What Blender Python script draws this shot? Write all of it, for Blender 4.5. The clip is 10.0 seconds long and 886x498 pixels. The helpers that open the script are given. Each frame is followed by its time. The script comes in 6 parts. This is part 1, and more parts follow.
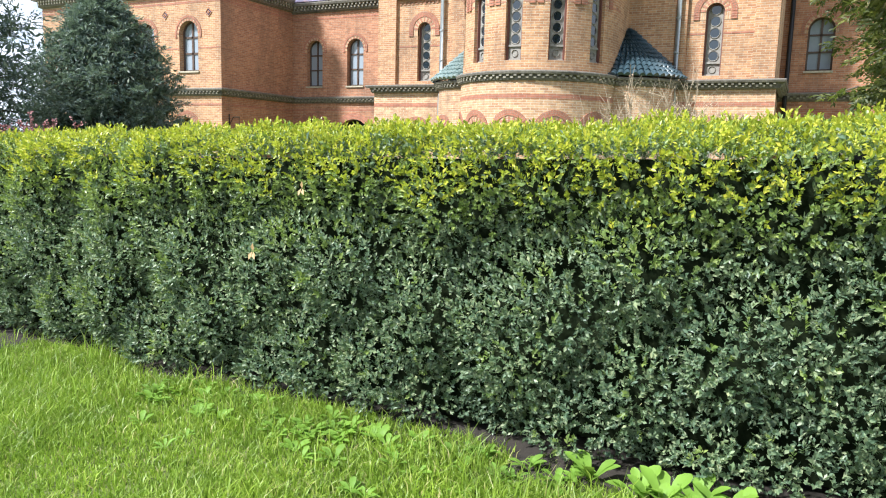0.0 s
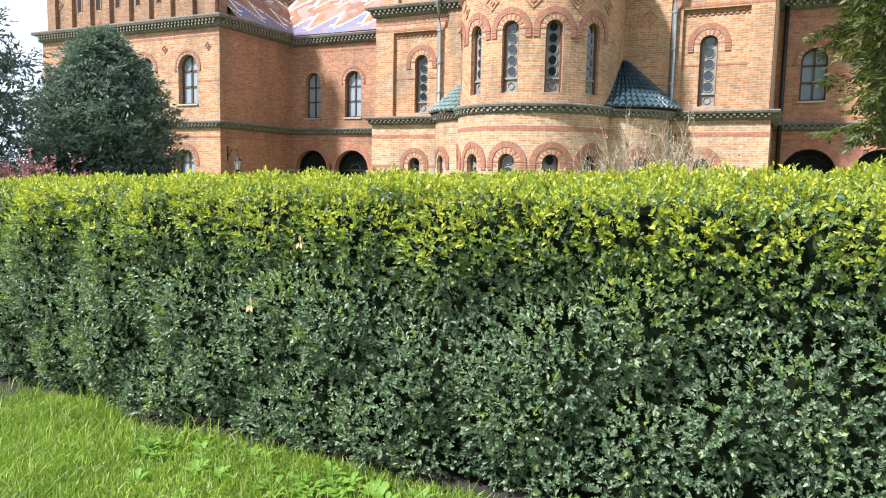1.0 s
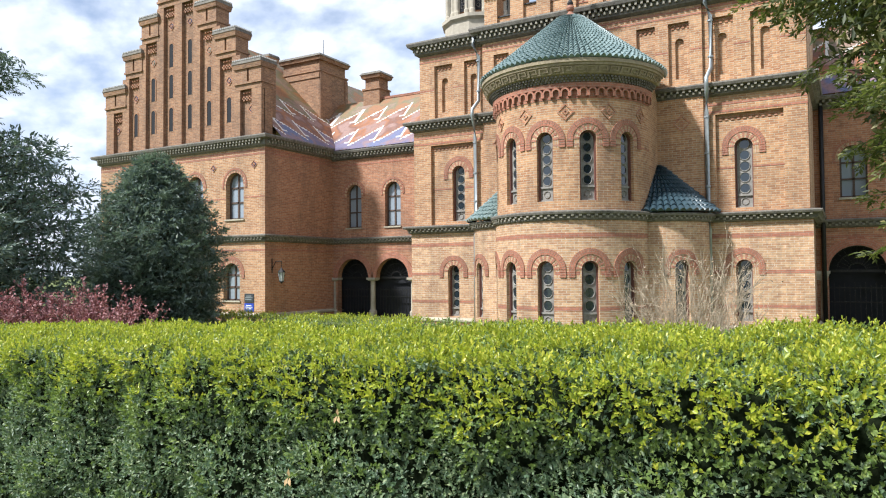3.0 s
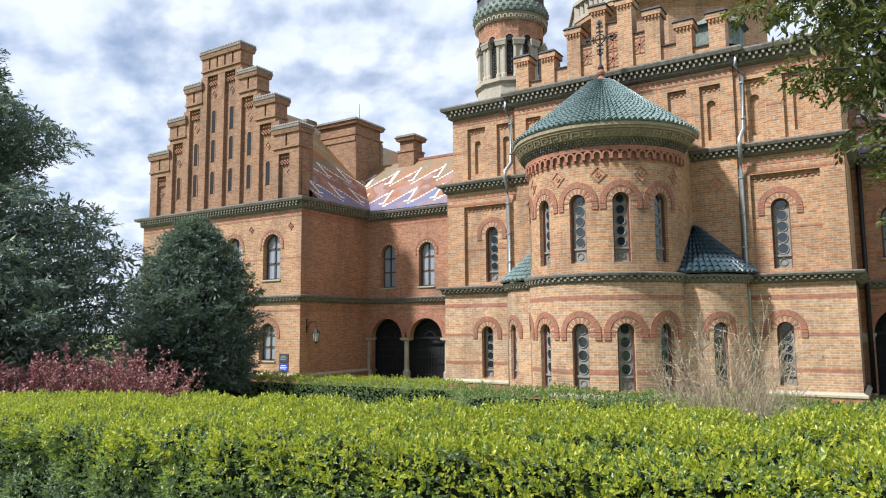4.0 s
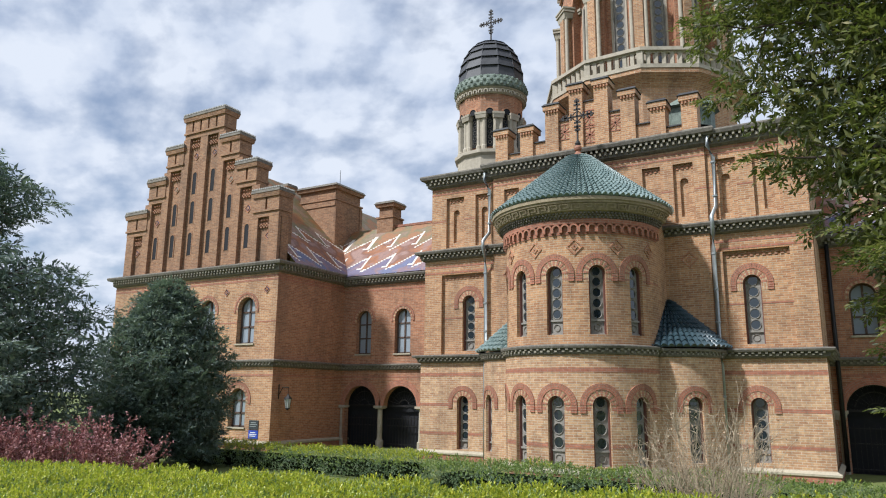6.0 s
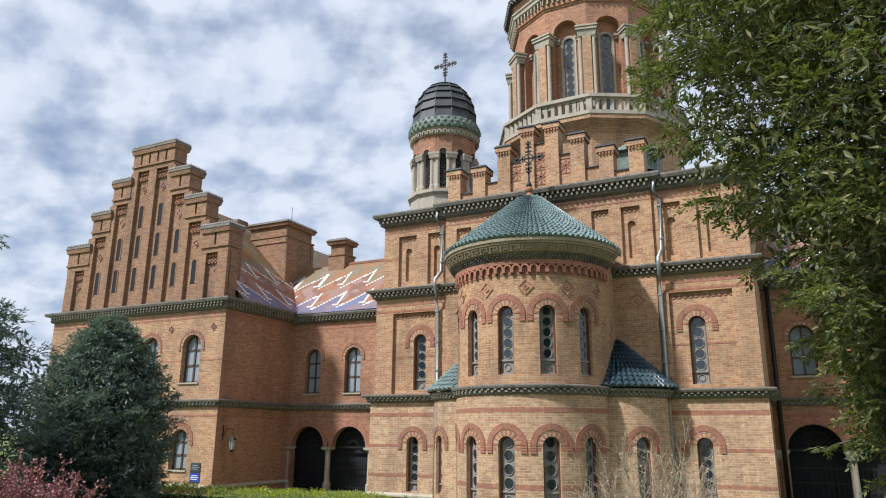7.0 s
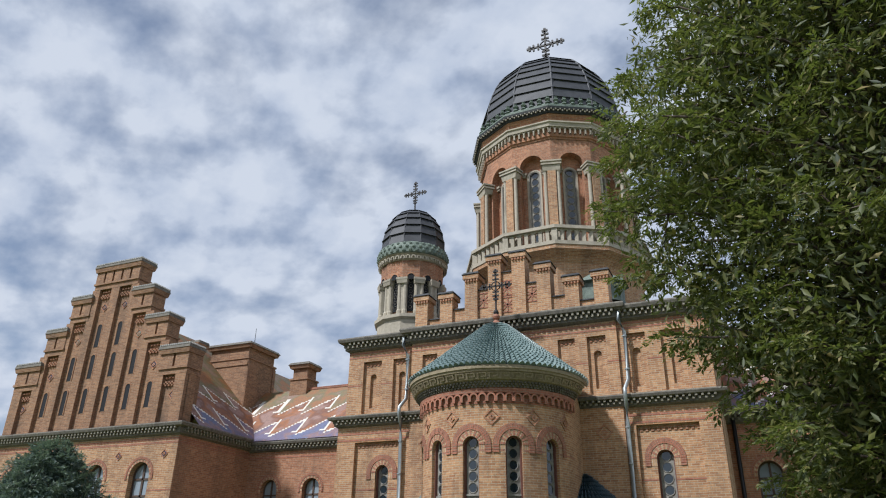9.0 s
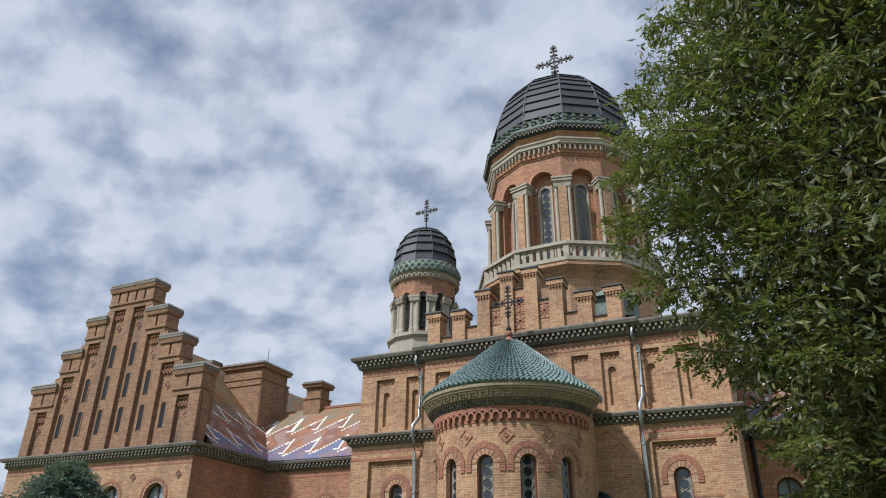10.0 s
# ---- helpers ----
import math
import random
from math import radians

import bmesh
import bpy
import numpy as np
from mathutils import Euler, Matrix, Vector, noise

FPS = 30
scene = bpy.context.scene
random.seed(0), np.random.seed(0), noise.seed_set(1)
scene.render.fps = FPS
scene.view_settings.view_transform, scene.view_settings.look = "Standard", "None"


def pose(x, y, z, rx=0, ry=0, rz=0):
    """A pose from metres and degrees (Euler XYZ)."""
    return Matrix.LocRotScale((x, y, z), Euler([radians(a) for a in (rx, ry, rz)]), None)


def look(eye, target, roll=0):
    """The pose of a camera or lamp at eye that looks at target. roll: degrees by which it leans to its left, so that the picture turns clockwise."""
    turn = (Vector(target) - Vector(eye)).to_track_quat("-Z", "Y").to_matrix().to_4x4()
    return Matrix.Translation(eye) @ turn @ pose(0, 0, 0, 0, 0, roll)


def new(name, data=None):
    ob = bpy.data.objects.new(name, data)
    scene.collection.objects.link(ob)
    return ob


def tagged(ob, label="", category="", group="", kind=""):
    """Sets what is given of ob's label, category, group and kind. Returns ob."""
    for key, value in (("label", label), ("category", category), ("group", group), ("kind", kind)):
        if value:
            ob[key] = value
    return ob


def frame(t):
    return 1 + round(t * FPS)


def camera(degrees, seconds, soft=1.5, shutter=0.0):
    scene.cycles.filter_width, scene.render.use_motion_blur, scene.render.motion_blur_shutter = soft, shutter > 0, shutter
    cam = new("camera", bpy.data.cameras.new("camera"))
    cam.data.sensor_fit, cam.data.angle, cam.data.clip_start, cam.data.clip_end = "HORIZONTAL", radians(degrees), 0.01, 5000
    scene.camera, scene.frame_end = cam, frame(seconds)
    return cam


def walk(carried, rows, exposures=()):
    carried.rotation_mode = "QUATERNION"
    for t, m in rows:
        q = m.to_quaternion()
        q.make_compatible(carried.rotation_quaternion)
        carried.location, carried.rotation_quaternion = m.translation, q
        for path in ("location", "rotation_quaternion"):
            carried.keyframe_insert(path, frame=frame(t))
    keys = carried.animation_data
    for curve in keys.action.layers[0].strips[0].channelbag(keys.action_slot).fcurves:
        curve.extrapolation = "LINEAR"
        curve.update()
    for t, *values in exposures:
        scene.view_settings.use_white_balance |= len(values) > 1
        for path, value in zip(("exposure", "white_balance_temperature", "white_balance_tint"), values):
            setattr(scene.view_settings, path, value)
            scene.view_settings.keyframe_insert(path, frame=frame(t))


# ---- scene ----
cam = camera(63.91, 10.0, 1.1)
ROWS = [
    (0, 0.018, -0.005, 1.622, 26.66, -8.06, -1.59),
    (0.5, 0.005, 0.011, 1.694, 26.50, -7.09, -1.59),
    (1, -0.006, 0.024, 1.770, 26.46, -5.91, -1.23),
    (1.5, -0.008, 0.029, 1.868, 26.68, -4.47, -0.56),
    (2, -0.008, 0.047, 1.983, 27.27, -2.63, 0.10),
    (2.5, 0.001, 0.048, 2.087, 28.31, -0.49, 0.33),
    (4, 0.087, -0.018, 2.382, 32.49, 6.35, 0.44),
    (4.5, 0.114, -0.055, 2.436, 33.00, 8.22, 0.03),
    (5, 0.117, -0.072, 2.458, 32.71, 9.62, -0.38),
    (5.5, 0.099, -0.096, 2.474, 31.82, 10.67, -0.66),
    (7, 0.096, -0.135, 2.482, 26.46, 14.73, -0.48),
    (7.5, 0.072, -0.130, 2.472, 24.33, 17.60, -0.73),
    (8, 0.083, -0.134, 2.497, 23.12, 20.61, -1.05),
    (8.5, 0.076, -0.125, 2.513, 23.04, 23.08, -0.96),
    (9, 0.079, -0.128, 2.522, 23.50, 24.81, -0.84),
    (9.5, 0.091, -0.120, 2.508, 24.09, 25.88, -0.73),
    (10, 0.092, -0.137, 2.503, 24.65, 26.21, -0.64),
]
walk(cam, [(t, pose(x, y, z, 90 + p, r, w)) for t, x, y, z, w, p, r in ROWS], [(0, 1.1, 5900, 10), (1.5, 1.0, 5900, 10), (2.5, 0.74, 5900, 10), (4.0, 0.46, 5950, 10), (5.0, 0.2, 5950, 10), (7.0, 0.15, 5900, 10), (8.0, 0.05, 5900, 10), (9.0, -0.12, 5850, 10), (10.0, -0.15, 5850, 10)])

# ---- world, sun ----
SUN_EL, SUN_AZ = radians(50), radians(-147)   # azimuth from +y towards +x
sun_dir = Vector((math.sin(SUN_AZ) * math.cos(SUN_EL), math.cos(SUN_AZ) * math.cos(SUN_EL), math.sin(SUN_EL)))
world = bpy.data.worlds.new("sky")
scene.world = world
world.use_nodes = True
wt = world.node_tree
wt.nodes.clear()


def node(tree, kind, **kw):
    n = tree.nodes.new(kind)
    for k, v in kw.items():
        setattr(n, k, v)
    return n


w_out = node(wt, "ShaderNodeOutputWorld")
w_bg = node(wt, "ShaderNodeBackground")
sky = node(wt, "ShaderNodeTexSky", sky_type="NISHITA", sun_disc=False, sun_elevation=SUN_EL, sun_rotation=SUN_AZ)
tc = node(wt, "ShaderNodeTexCoord")
# the clouds lie on a level sheet overhead
split = node(wt, "ShaderNodeSeparateXYZ")
high = node(wt, "ShaderNodeMath", operation="MAXIMUM")
high.inputs[1].default_value = 0.0
lifted = node(wt, "ShaderNodeMath", operation="ADD")
lifted.inputs[1].default_value = 0.42
sheet = node(wt, "ShaderNodeCombineXYZ")
for k in (0, 1):
    div = node(wt, "ShaderNodeMath", operation="DIVIDE")
    wt.links.new(split.outputs[k], div.inputs[0])
    wt.links.new(lifted.outputs[0], div.inputs[1])
    wt.links.new(div.outputs[0], sheet.inputs[k])
mp = node(wt, "ShaderNodeMapping")
mp.inputs["Scale"].default_value = (1.0, 1.12, 1.0)
mp.inputs["Rotation"].default_value = (0.0, 0.0, 0.75)
n1 = node(wt, "ShaderNodeTexNoise")
n1.inputs["Scale"].default_value, n1.inputs["Detail"].default_value, n1.inputs["Roughness"].default_value = 4.2, 8, 0.52
n1.inputs["Distortion"].default_value = 0.35
n2 = node(wt, "ShaderNodeTexNoise")
n2.inputs["Scale"].default_value, n2.inputs["Detail"].default_value = 10.0, 5
mx = node(wt, "ShaderNodeMix", data_type="FLOAT")
mx.inputs[0].default_value = 0.42
rmp = node(wt, "ShaderNodeValToRGB")
rmp.color_ramp.elements[0].position, rmp.color_ramp.elements[1].position = 0.36, 0.53
rmp.color_ramp.elements[0].color = (0.38, 0.38, 0.38, 1)
shade = node(wt, "ShaderNodeValToRGB")
shade.color_ramp.elements[0].position, shade.color_ramp.elements[1].position = 0.3, 0.62
shade.color_ramp.elements[0].color, shade.color_ramp.elements[1].color = (5.4, 6.0, 7.1, 1), (8.1, 8.3, 8.7, 1)
cmix = node(wt, "ShaderNodeMix", data_type="RGBA")
L = wt.links.new
L(tc.outputs["Generated"], split.inputs[0])
L(split.outputs[2], high.inputs[0])
L(high.outputs[0], lifted.inputs[0])
L(sheet.outputs[0], mp.inputs["Vector"])
L(mp.outputs[0], n1.inputs["Vector"])
L(mp.outputs[0], n2.inputs["Vector"])
L(n1.outputs["Fac"], mx.inputs[2])
L(n2.outputs["Fac"], mx.inputs[3])
L(mx.outputs[0], rmp.inputs["Fac"])
L(n2.outputs["Fac"], shade.inputs["Fac"])
L(rmp.outputs["Color"], cmix.inputs[0])
L(sky.outputs[0], cmix.inputs[6])
L(shade.outputs["Color"], cmix.inputs[7])
L(cmix.outputs[2], w_bg.inputs["Color"])
w_bg.inputs["Strength"].default_value = 0.09
L(w_bg.outputs[0], w_out.inputs[0])

sun = new("sun", bpy.data.lights.new("sun", "SUN"))
sun.data.energy, sun.data.angle, sun.data.color = 4.8, radians(4.0), (1.0, 0.95, 0.87)
sun.matrix_world = look(sun_dir * 60, (0, 0, 0))


# ---- materials ----
def mat(name, rough=0.7, metal=0.0):
    m = bpy.data.materials.new(name)
    m.use_nodes = True
    b = m.node_tree.nodes["Principled BSDF"]
    b.inputs["Roughness"].default_value, b.inputs["Metallic"].default_value = rough, metal
    return m, m.node_tree, b


def noisy(tree, vec, scale, detail=5, rough=0.6):
    n = node(tree, "ShaderNodeTexNoise")
    n.inputs["Scale"].default_value, n.inputs["Detail"].default_value, n.inputs["Roughness"].default_value = scale, detail, rough
    if vec:
        tree.links.new(vec, n.inputs["Vector"])
    return n.outputs["Fac"]


def ramp(tree, fac, *stops):
    r = node(tree, "ShaderNodeValToRGB")
    e = r.color_ramp.elements
    while len(e) < len(stops):
        e.new(0.5)
    for k, (p, c) in enumerate(stops):
        e[k].position, e[k].color = p, (*c, 1) if len(c) == 3 else c
    tree.links.new(fac, r.inputs["Fac"])
    return r.outputs["Color"]


def mixc(tree, fac, a, b, how="MIX"):
    m = node(tree, "ShaderNodeMix", data_type="RGBA", blend_type=how)
    for sock, v in ((m.inputs[0], fac), (m.inputs[6], a), (m.inputs[7], b)):
        if isinstance(v, (int, float)):
            sock.default_value = v
        elif isinstance(v, tuple):
            sock.default_value = (*v, 1)
        else:
            tree.links.new(v, sock)
    return m.outputs[2]


def bump(tree, bsdf, height, strength=0.4, dist=0.01):
    b = node(tree, "ShaderNodeBump")
    b.inputs["Strength"].default_value, b.inputs["Distance"].default_value = strength, dist
    tree.links.new(height, b.inputs["Height"])
    tree.links.new(b.outputs[0], bsdf.inputs["Normal"])


def brick_mat(name, c1, c2, mortar, dark=(0.10, 0.07, 0.05), bw=0.26, bh=0.075):
    m, t, b = mat(name, 0.85)
    uv = node(t, "ShaderNodeUVMap").outputs[0]
    geo = node(t, "ShaderNodeNewGeometry").outputs["Position"]
    br = node(t, "ShaderNodeTexBrick")
    t.links.new(uv, br.inputs["Vector"])
    for k, v in (("Color1", c1), ("Color2", c2), ("Mortar", mortar)):
        br.inputs[k].default_value = (*v, 1)
    br.inputs["Scale"].default_value, br.inputs["Mortar Size"].default_value = 1.0, 0.008
    br.inputs["Brick Width"].default_value, br.inputs["Row Height"].default_value = bw, bh
    br.inputs["Mortar Smooth"].default_value, br.inputs["Bias"].default_value = 0.2, 0.0
    tall = node(t, "ShaderNodeMapping")
    tall.inputs["Scale"].default_value = (1.0, 1.0, 0.35)
    t.links.new(geo, tall.inputs["Vector"])
    big = noisy(t, tall.outputs[0], 0.9, 7, 0.68)
    fine = noisy(t, geo, 9.0, 4)
    col = mixc(t, ramp(t, fine, (0.35, (0.75, 0.72, 0.7)), (0.7, (1.1, 1.1, 1.1))), br.outputs["Color"], br.outputs["Color"])
    mul = mixc(t, 1.0, br.outputs["Color"], ramp(t, fine, (0.3, (0.72, 0.70, 0.68)), (0.7, (1.08, 1.08, 1.06))), "MULTIPLY")
    stain = mixc(t, ramp(t, big, (0.47, (0, 0, 0)), (0.8, (0.75, 0.75, 0.75))), mul, dark)
    t.links.new(stain, b.inputs["Base Color"])
    inv = node(t, "ShaderNodeMath", operation="SUBTRACT")
    inv.inputs[0].default_value = 1.0
    t.links.new(br.outputs["Fac"], inv.inputs[1])
    bump(t, b, inv.outputs[0], 0.5, 0.008)
    t.nodes.remove(t.nodes[col.node.name])
    return m


def plain_mat(name, c1, c2, scale=6.0, rough=0.7, metal=0.0, bumpy=0.2, dist=0.01, stain=None):
    m, t, b = mat(name, rough, metal)
    geo = node(t, "ShaderNodeNewGeometry").outputs["Position"]
    f = noisy(t, geo, scale, 6, 0.65)
    g = noisy(t, geo, scale * 0.16, 4, 0.6)
    c = ramp(t, f, (0.3, c1), (0.7, c2))
    c = mixc(t, ramp(t, g, (0.5, (0, 0, 0)), (0.75, (0.6, 0.6, 0.6))), c, stain or tuple(0.55 * k for k in c1))
    t.links.new(c, b.inputs["Base Color"])
    bump(t, b, f, bumpy, dist)
    return m


BRICK = brick_mat("buff_brick", (0.56, 0.315, 0.16), (0.38, 0.18, 0.086), (0.50, 0.43, 0.32))
BRICK_PALE = brick_mat("pale_brick", (0.60, 0.385, 0.215), (0.43, 0.23, 0.122), (0.58, 0.50, 0.40))
BRICK_ORANGE = brick_mat("orange_brick", (0.51, 0.24, 0.13), (0.34, 0.14, 0.075), (0.40, 0.30, 0.22))
BRICK_OLD = brick_mat("weathered_brown_brick", (0.40, 0.215, 0.115), (0.24, 0.118, 0.064), (0.32, 0.24, 0.17), (0.08, 0.06, 0.045))
BRICK_RED = brick_mat("red_brick", (0.46, 0.185, 0.115), (0.36, 0.13, 0.08), (0.34, 0.24, 0.18))
EAVES = plain_mat("buff_carved_stone", (0.22, 0.175, 0.11), (0.36, 0.30, 0.20), 9, 0.85, 0, 0.4)
CORNICE = plain_mat("mossy_cornice_stone", (0.095, 0.085, 0.075), (0.225, 0.205, 0.17), 9, 0.9, 0, 0.5)
DENTIL = plain_mat("pale_dentil", (0.34, 0.30, 0.22), (0.48, 0.43, 0.33), 12, 0.8)
TEETH = plain_mat("weathered_dentil", (0.17, 0.155, 0.125), (0.36, 0.33, 0.26), 12, 0.8)
STONE = plain_mat("cream_stone", (0.35, 0.31, 0.24), (0.47, 0.42, 0.34), 7, 0.85, 0, 0.3)
DARKTILE = plain_mat("dark_slate_tile", (0.022, 0.024, 0.027), (0.05, 0.053, 0.057), 5, 0.65, 0, 0.2)
GREENTILE = plain_mat("glazed_green_tile", (0.08, 0.13, 0.13), (0.25, 0.32, 0.31), 10, 0.35, 0, 0.2, 0.005, (0.05, 0.09, 0.09))
# Dark blue: base under roof tiles, and painted shade on the right stair roof.
BASE_SHADE_TILE = plain_mat("blue_base_and_shade_tile", (0.025, 0.05, 0.065), (0.055, 0.09, 0.11), 10, 0.3, 0, 0.2, 0.005)
COPPER = plain_mat("green_copper", (0.075, 0.10, 0.085), (0.22, 0.27, 0.225), 9, 0.7, 0, 0.3)
DOMEMETAL = plain_mat("dark_dome_metal", (0.032, 0.034, 0.041), (0.062, 0.065, 0.074), 3, 0.6, 0.1, 0.1)
ZINC = plain_mat("zinc_pipe", (0.30, 0.33, 0.34), (0.42, 0.45, 0.46), 5, 0.45, 0.5)
IRON = plain_mat("black_iron", (0.012, 0.012, 0.013), (0.03, 0.028, 0.027), 20, 0.5, 0.4)
FRAMEBROWN = plain_mat("brown_window_frame", (0.07, 0.045, 0.035), (0.11, 0.07, 0.05), 20, 0.6)
FRAMERED = plain_mat("dark_red_reveal", (0.12, 0.045, 0.035), (0.17, 0.07, 0.05), 14, 0.7)
# Near-black colour that paints the shade inside openings.
OPENING_SHADE = plain_mat("near_black_opening_shade", (0.010, 0.011, 0.015), (0.016, 0.017, 0.022), 2, 0.9)
TRACERY = plain_mat("grey_tracery", (0.20, 0.19, 0.17), (0.31, 0.29, 0.26), 12, 0.8)


def glass_mat(name, c, rough=0.06):
    m, t, b = mat(name, rough)
    b.inputs["Base Color"].default_value = (*c, 1)
    b.inputs["Specular IOR Level"].default_value = 1.0
    geo = node(t, "ShaderNodeNewGeometry").outputs["Position"]
    bump(t, b, noisy(t, geo, 2.5, 2), 0.08, 0.02)
    return m


# Pale base colour stands for reflected sky and net curtains.
GLASS = glass_mat("window_glass_with_sky_and_curtain", (0.26, 0.30, 0.34))
ROUNDEL = glass_mat("leaded_roundel_glass", (0.018, 0.026, 0.034), 0.12)


# ---- mesh helpers ----
def part(name, bm, material, parent=None, label="", smooth=False):
    me = bpy.data.meshes.new(name)
    bm.to_mesh(me)
    bm.free()
    me.materials.append(material)
    if smooth:
        me.polygons.foreach_set("use_smooth", [True] * len(me.polygons))
    ob = new(name, me)
    if parent:
        ob.parent = parent
    if label:
        ob["label"] = label
    return ob


def thing(name, label, category, group="", kind="", at=(0, 0, 0)):
    ob = new(name)
    ob.location = at
    ob.empty_display_size = 0.2
    return tagged(ob, label, category, group, kind)


def uvl(bm):
    return bm.loops.layers.uv.verify()


def quad(bm, pts, uvs=None):
    f = bm.faces.new([bm.verts.new(p) for p in pts])
    lay = uvl(bm)
    if uvs is None:
        n = (Vector(pts[1]) - Vector(pts[0])).cross(Vector(pts[2]) - Vector(pts[0]))
        ax = max(range(3), key=lambda k: abs(n[k]))
        uvs = [((p[0], p[2]) if ax == 1 else (p[1], p[2]) if ax == 0 else (p[0], p[1])) for p in pts]
    for lp, u in zip(f.loops, uvs):
        lp[lay].uv = u
    return f


def box(bm, x0, x1, y0, y1, z0, z1, top=None):
    """A box; top shrinks its upper face by (dx, dy)."""
    dx, dy = top or (0, 0)
    a = [(x0, y0, z0), (x1, y0, z0), (x1, y1, z0), (x0, y1, z0)]
    b = [(x0 + dx, y0 + dy, z1), (x1 - dx, y0 + dy, z1), (x1 - dx, y1 - dy, z1), (x0 + dx, y1 - dy, z1)]
    quad(bm, a[::-1])
    quad(bm, b)
    for k in range(4):
        j = (k + 1) % 4
        quad(bm, [a[k], a[j], b[j], b[k]])
    return bm


def flat(y, x0=0.0):
    return lambda u, z, d: (x0 + u, y + d, z)


def side(x, s=-1.0):
    """A wall in the y-z plane; u is y, depth runs along s * x."""
    return lambda u, z, d: (x + s * d, u, z)


def curved(cx, cy, r):
    return lambda u, z, d: (cx + (r - d) * math.sin(u / r), cy - (r - d) * math.cos(u / r), z)


def arch_top(h, u):
    uc, zb, zs, r = h[:4]
    if len(h) > 4:
        return zs
    return zs + math.sqrt(max(r * r - (u - uc) ** 2, 0.0))


def panel(bm, m, u0, u1, z0, z1, holes=(), depth=0.25, step=9.0, back=False):
    """A wall with arched openings (centre, sill, springing, radius); their reveals run depth deep."""
    us = {u0, u1}
    k = max(1, math.ceil((u1 - u0) / step))
    us |= {u0 + (u1 - u0) * i / k for i in range(1, k)}
    for uc, zb, zs, r, *_ in holes:
        us |= {uc + r * math.sin(a * math.pi / 12) for a in range(-6, 7)}
    us = sorted(u for u in us if u0 - 1e-6 <= u <= u1 + 1e-6)

    def face(a, b, za0, za1, zb0, zb1, d=0.0):
        p = [m(a, za0, d), m(b, zb0, d), m(b, zb1, d), m(a, za1, d)]
        quad(bm, p, [(a, za0), (b, zb0), (b, zb1), (a, za1)])
    for a, b in zip(us, us[1:]):
        if b - a < 1e-6:
            continue
        mid = (a + b) / 2
        h = [q for q in holes if abs(mid - q[0]) < q[3]]
        zlo_a = zlo_b = z0
        for q in sorted(h, key=lambda q: q[1]):
            if q[1] > z0 + 1e-6:
                face(a, b, zlo_a, q[1], zlo_b, q[1])
            zlo_a, zlo_b = arch_top(q, a), arch_top(q, b)
        face(a, b, zlo_a, z1, zlo_b, z1)
    for q in holes:
        uc, zb, zs, r = q[:4]
        ring = [(uc - r, zb), (uc - r, zs)] + [(uc + r * math.sin(a * math.pi / 12), arch_top(q, uc + r * math.sin(a * math.pi / 12))) for a in range(-5, 6)] + [(uc + r, zs), (uc + r, zb)]
        run = 0.0
        for (a, za), (b, zb2) in zip(ring, ring[1:] + (ring[:1] if zs - zb > 1e-4 else [])):
            n = math.hypot(b - a, zb2 - za)
            quad(bm, [m(a, za, 0), m(b, zb2, 0), m(b, zb2, depth), m(a, za, depth)], [(0, run), (0, run + n), (depth, run + n), (depth, run)])
            run += n
    return bm


def arch_fill(bm, m, uc, zb, zs, r, d):
    """A sheet that closes an arched opening at depth d."""
    n = 12
    us = [uc + r * math.sin((k / n - 0.5) * math.pi) for k in range(n + 1)]
    for a, b in zip(us, us[1:]):
        quad(bm, [m(a, zb, d), m(b, zb, d), m(b, arch_top((uc, zb, zs, r), b), d), m(a, arch_top((uc, zb, zs, r), a), d)])
    return bm


def arch_band(bm, m, uc, zs, r0, r1, d0, d1, legs=0.0, n=14, a0=-90, a1=90):
    """An arched moulding between radii r0 and r1, from depth d0 (front) to d1; legs: how far it runs down below the springing."""
    pts = [(math.sin(radians(a0 + (a1 - a0) * k / n)), math.cos(radians(a0 + (a1 - a0) * k / n)), 0.0) for k in range(n + 1)]
    if legs:
        pts = [(-1, 0, -legs)] + pts + [(1, 0, -legs)]
    run = 0.0
    for (s, c, o), (s2, c2, o2) in zip(pts, pts[1:]):
        P = [(uc + r0 * s, zs + r0 * c + o), (uc + r1 * s, zs + r1 * c + o), (uc + r1 * s2, zs + r1 * c2 + o2), (uc + r0 * s2, zs + r0 * c2 + o2)]
        n2 = math.hypot(P[2][0] - P[1][0], P[2][1] - P[1][1])
        uvs = [(run, 0), (run, r1 - r0), (run + n2, r1 - r0), (run + n2, 0)]
        quad(bm, [m(*q, d0) for q in P], uvs)
        quad(bm, [m(*P[1], d0), m(*P[1], d1), m(*P[2], d1), m(*P[2], d0)])
        quad(bm, [m(*P[0], d0), m(*P[3], d0), m(*P[3], d1), m(*P[0], d1)])
        run += n2
    return bm


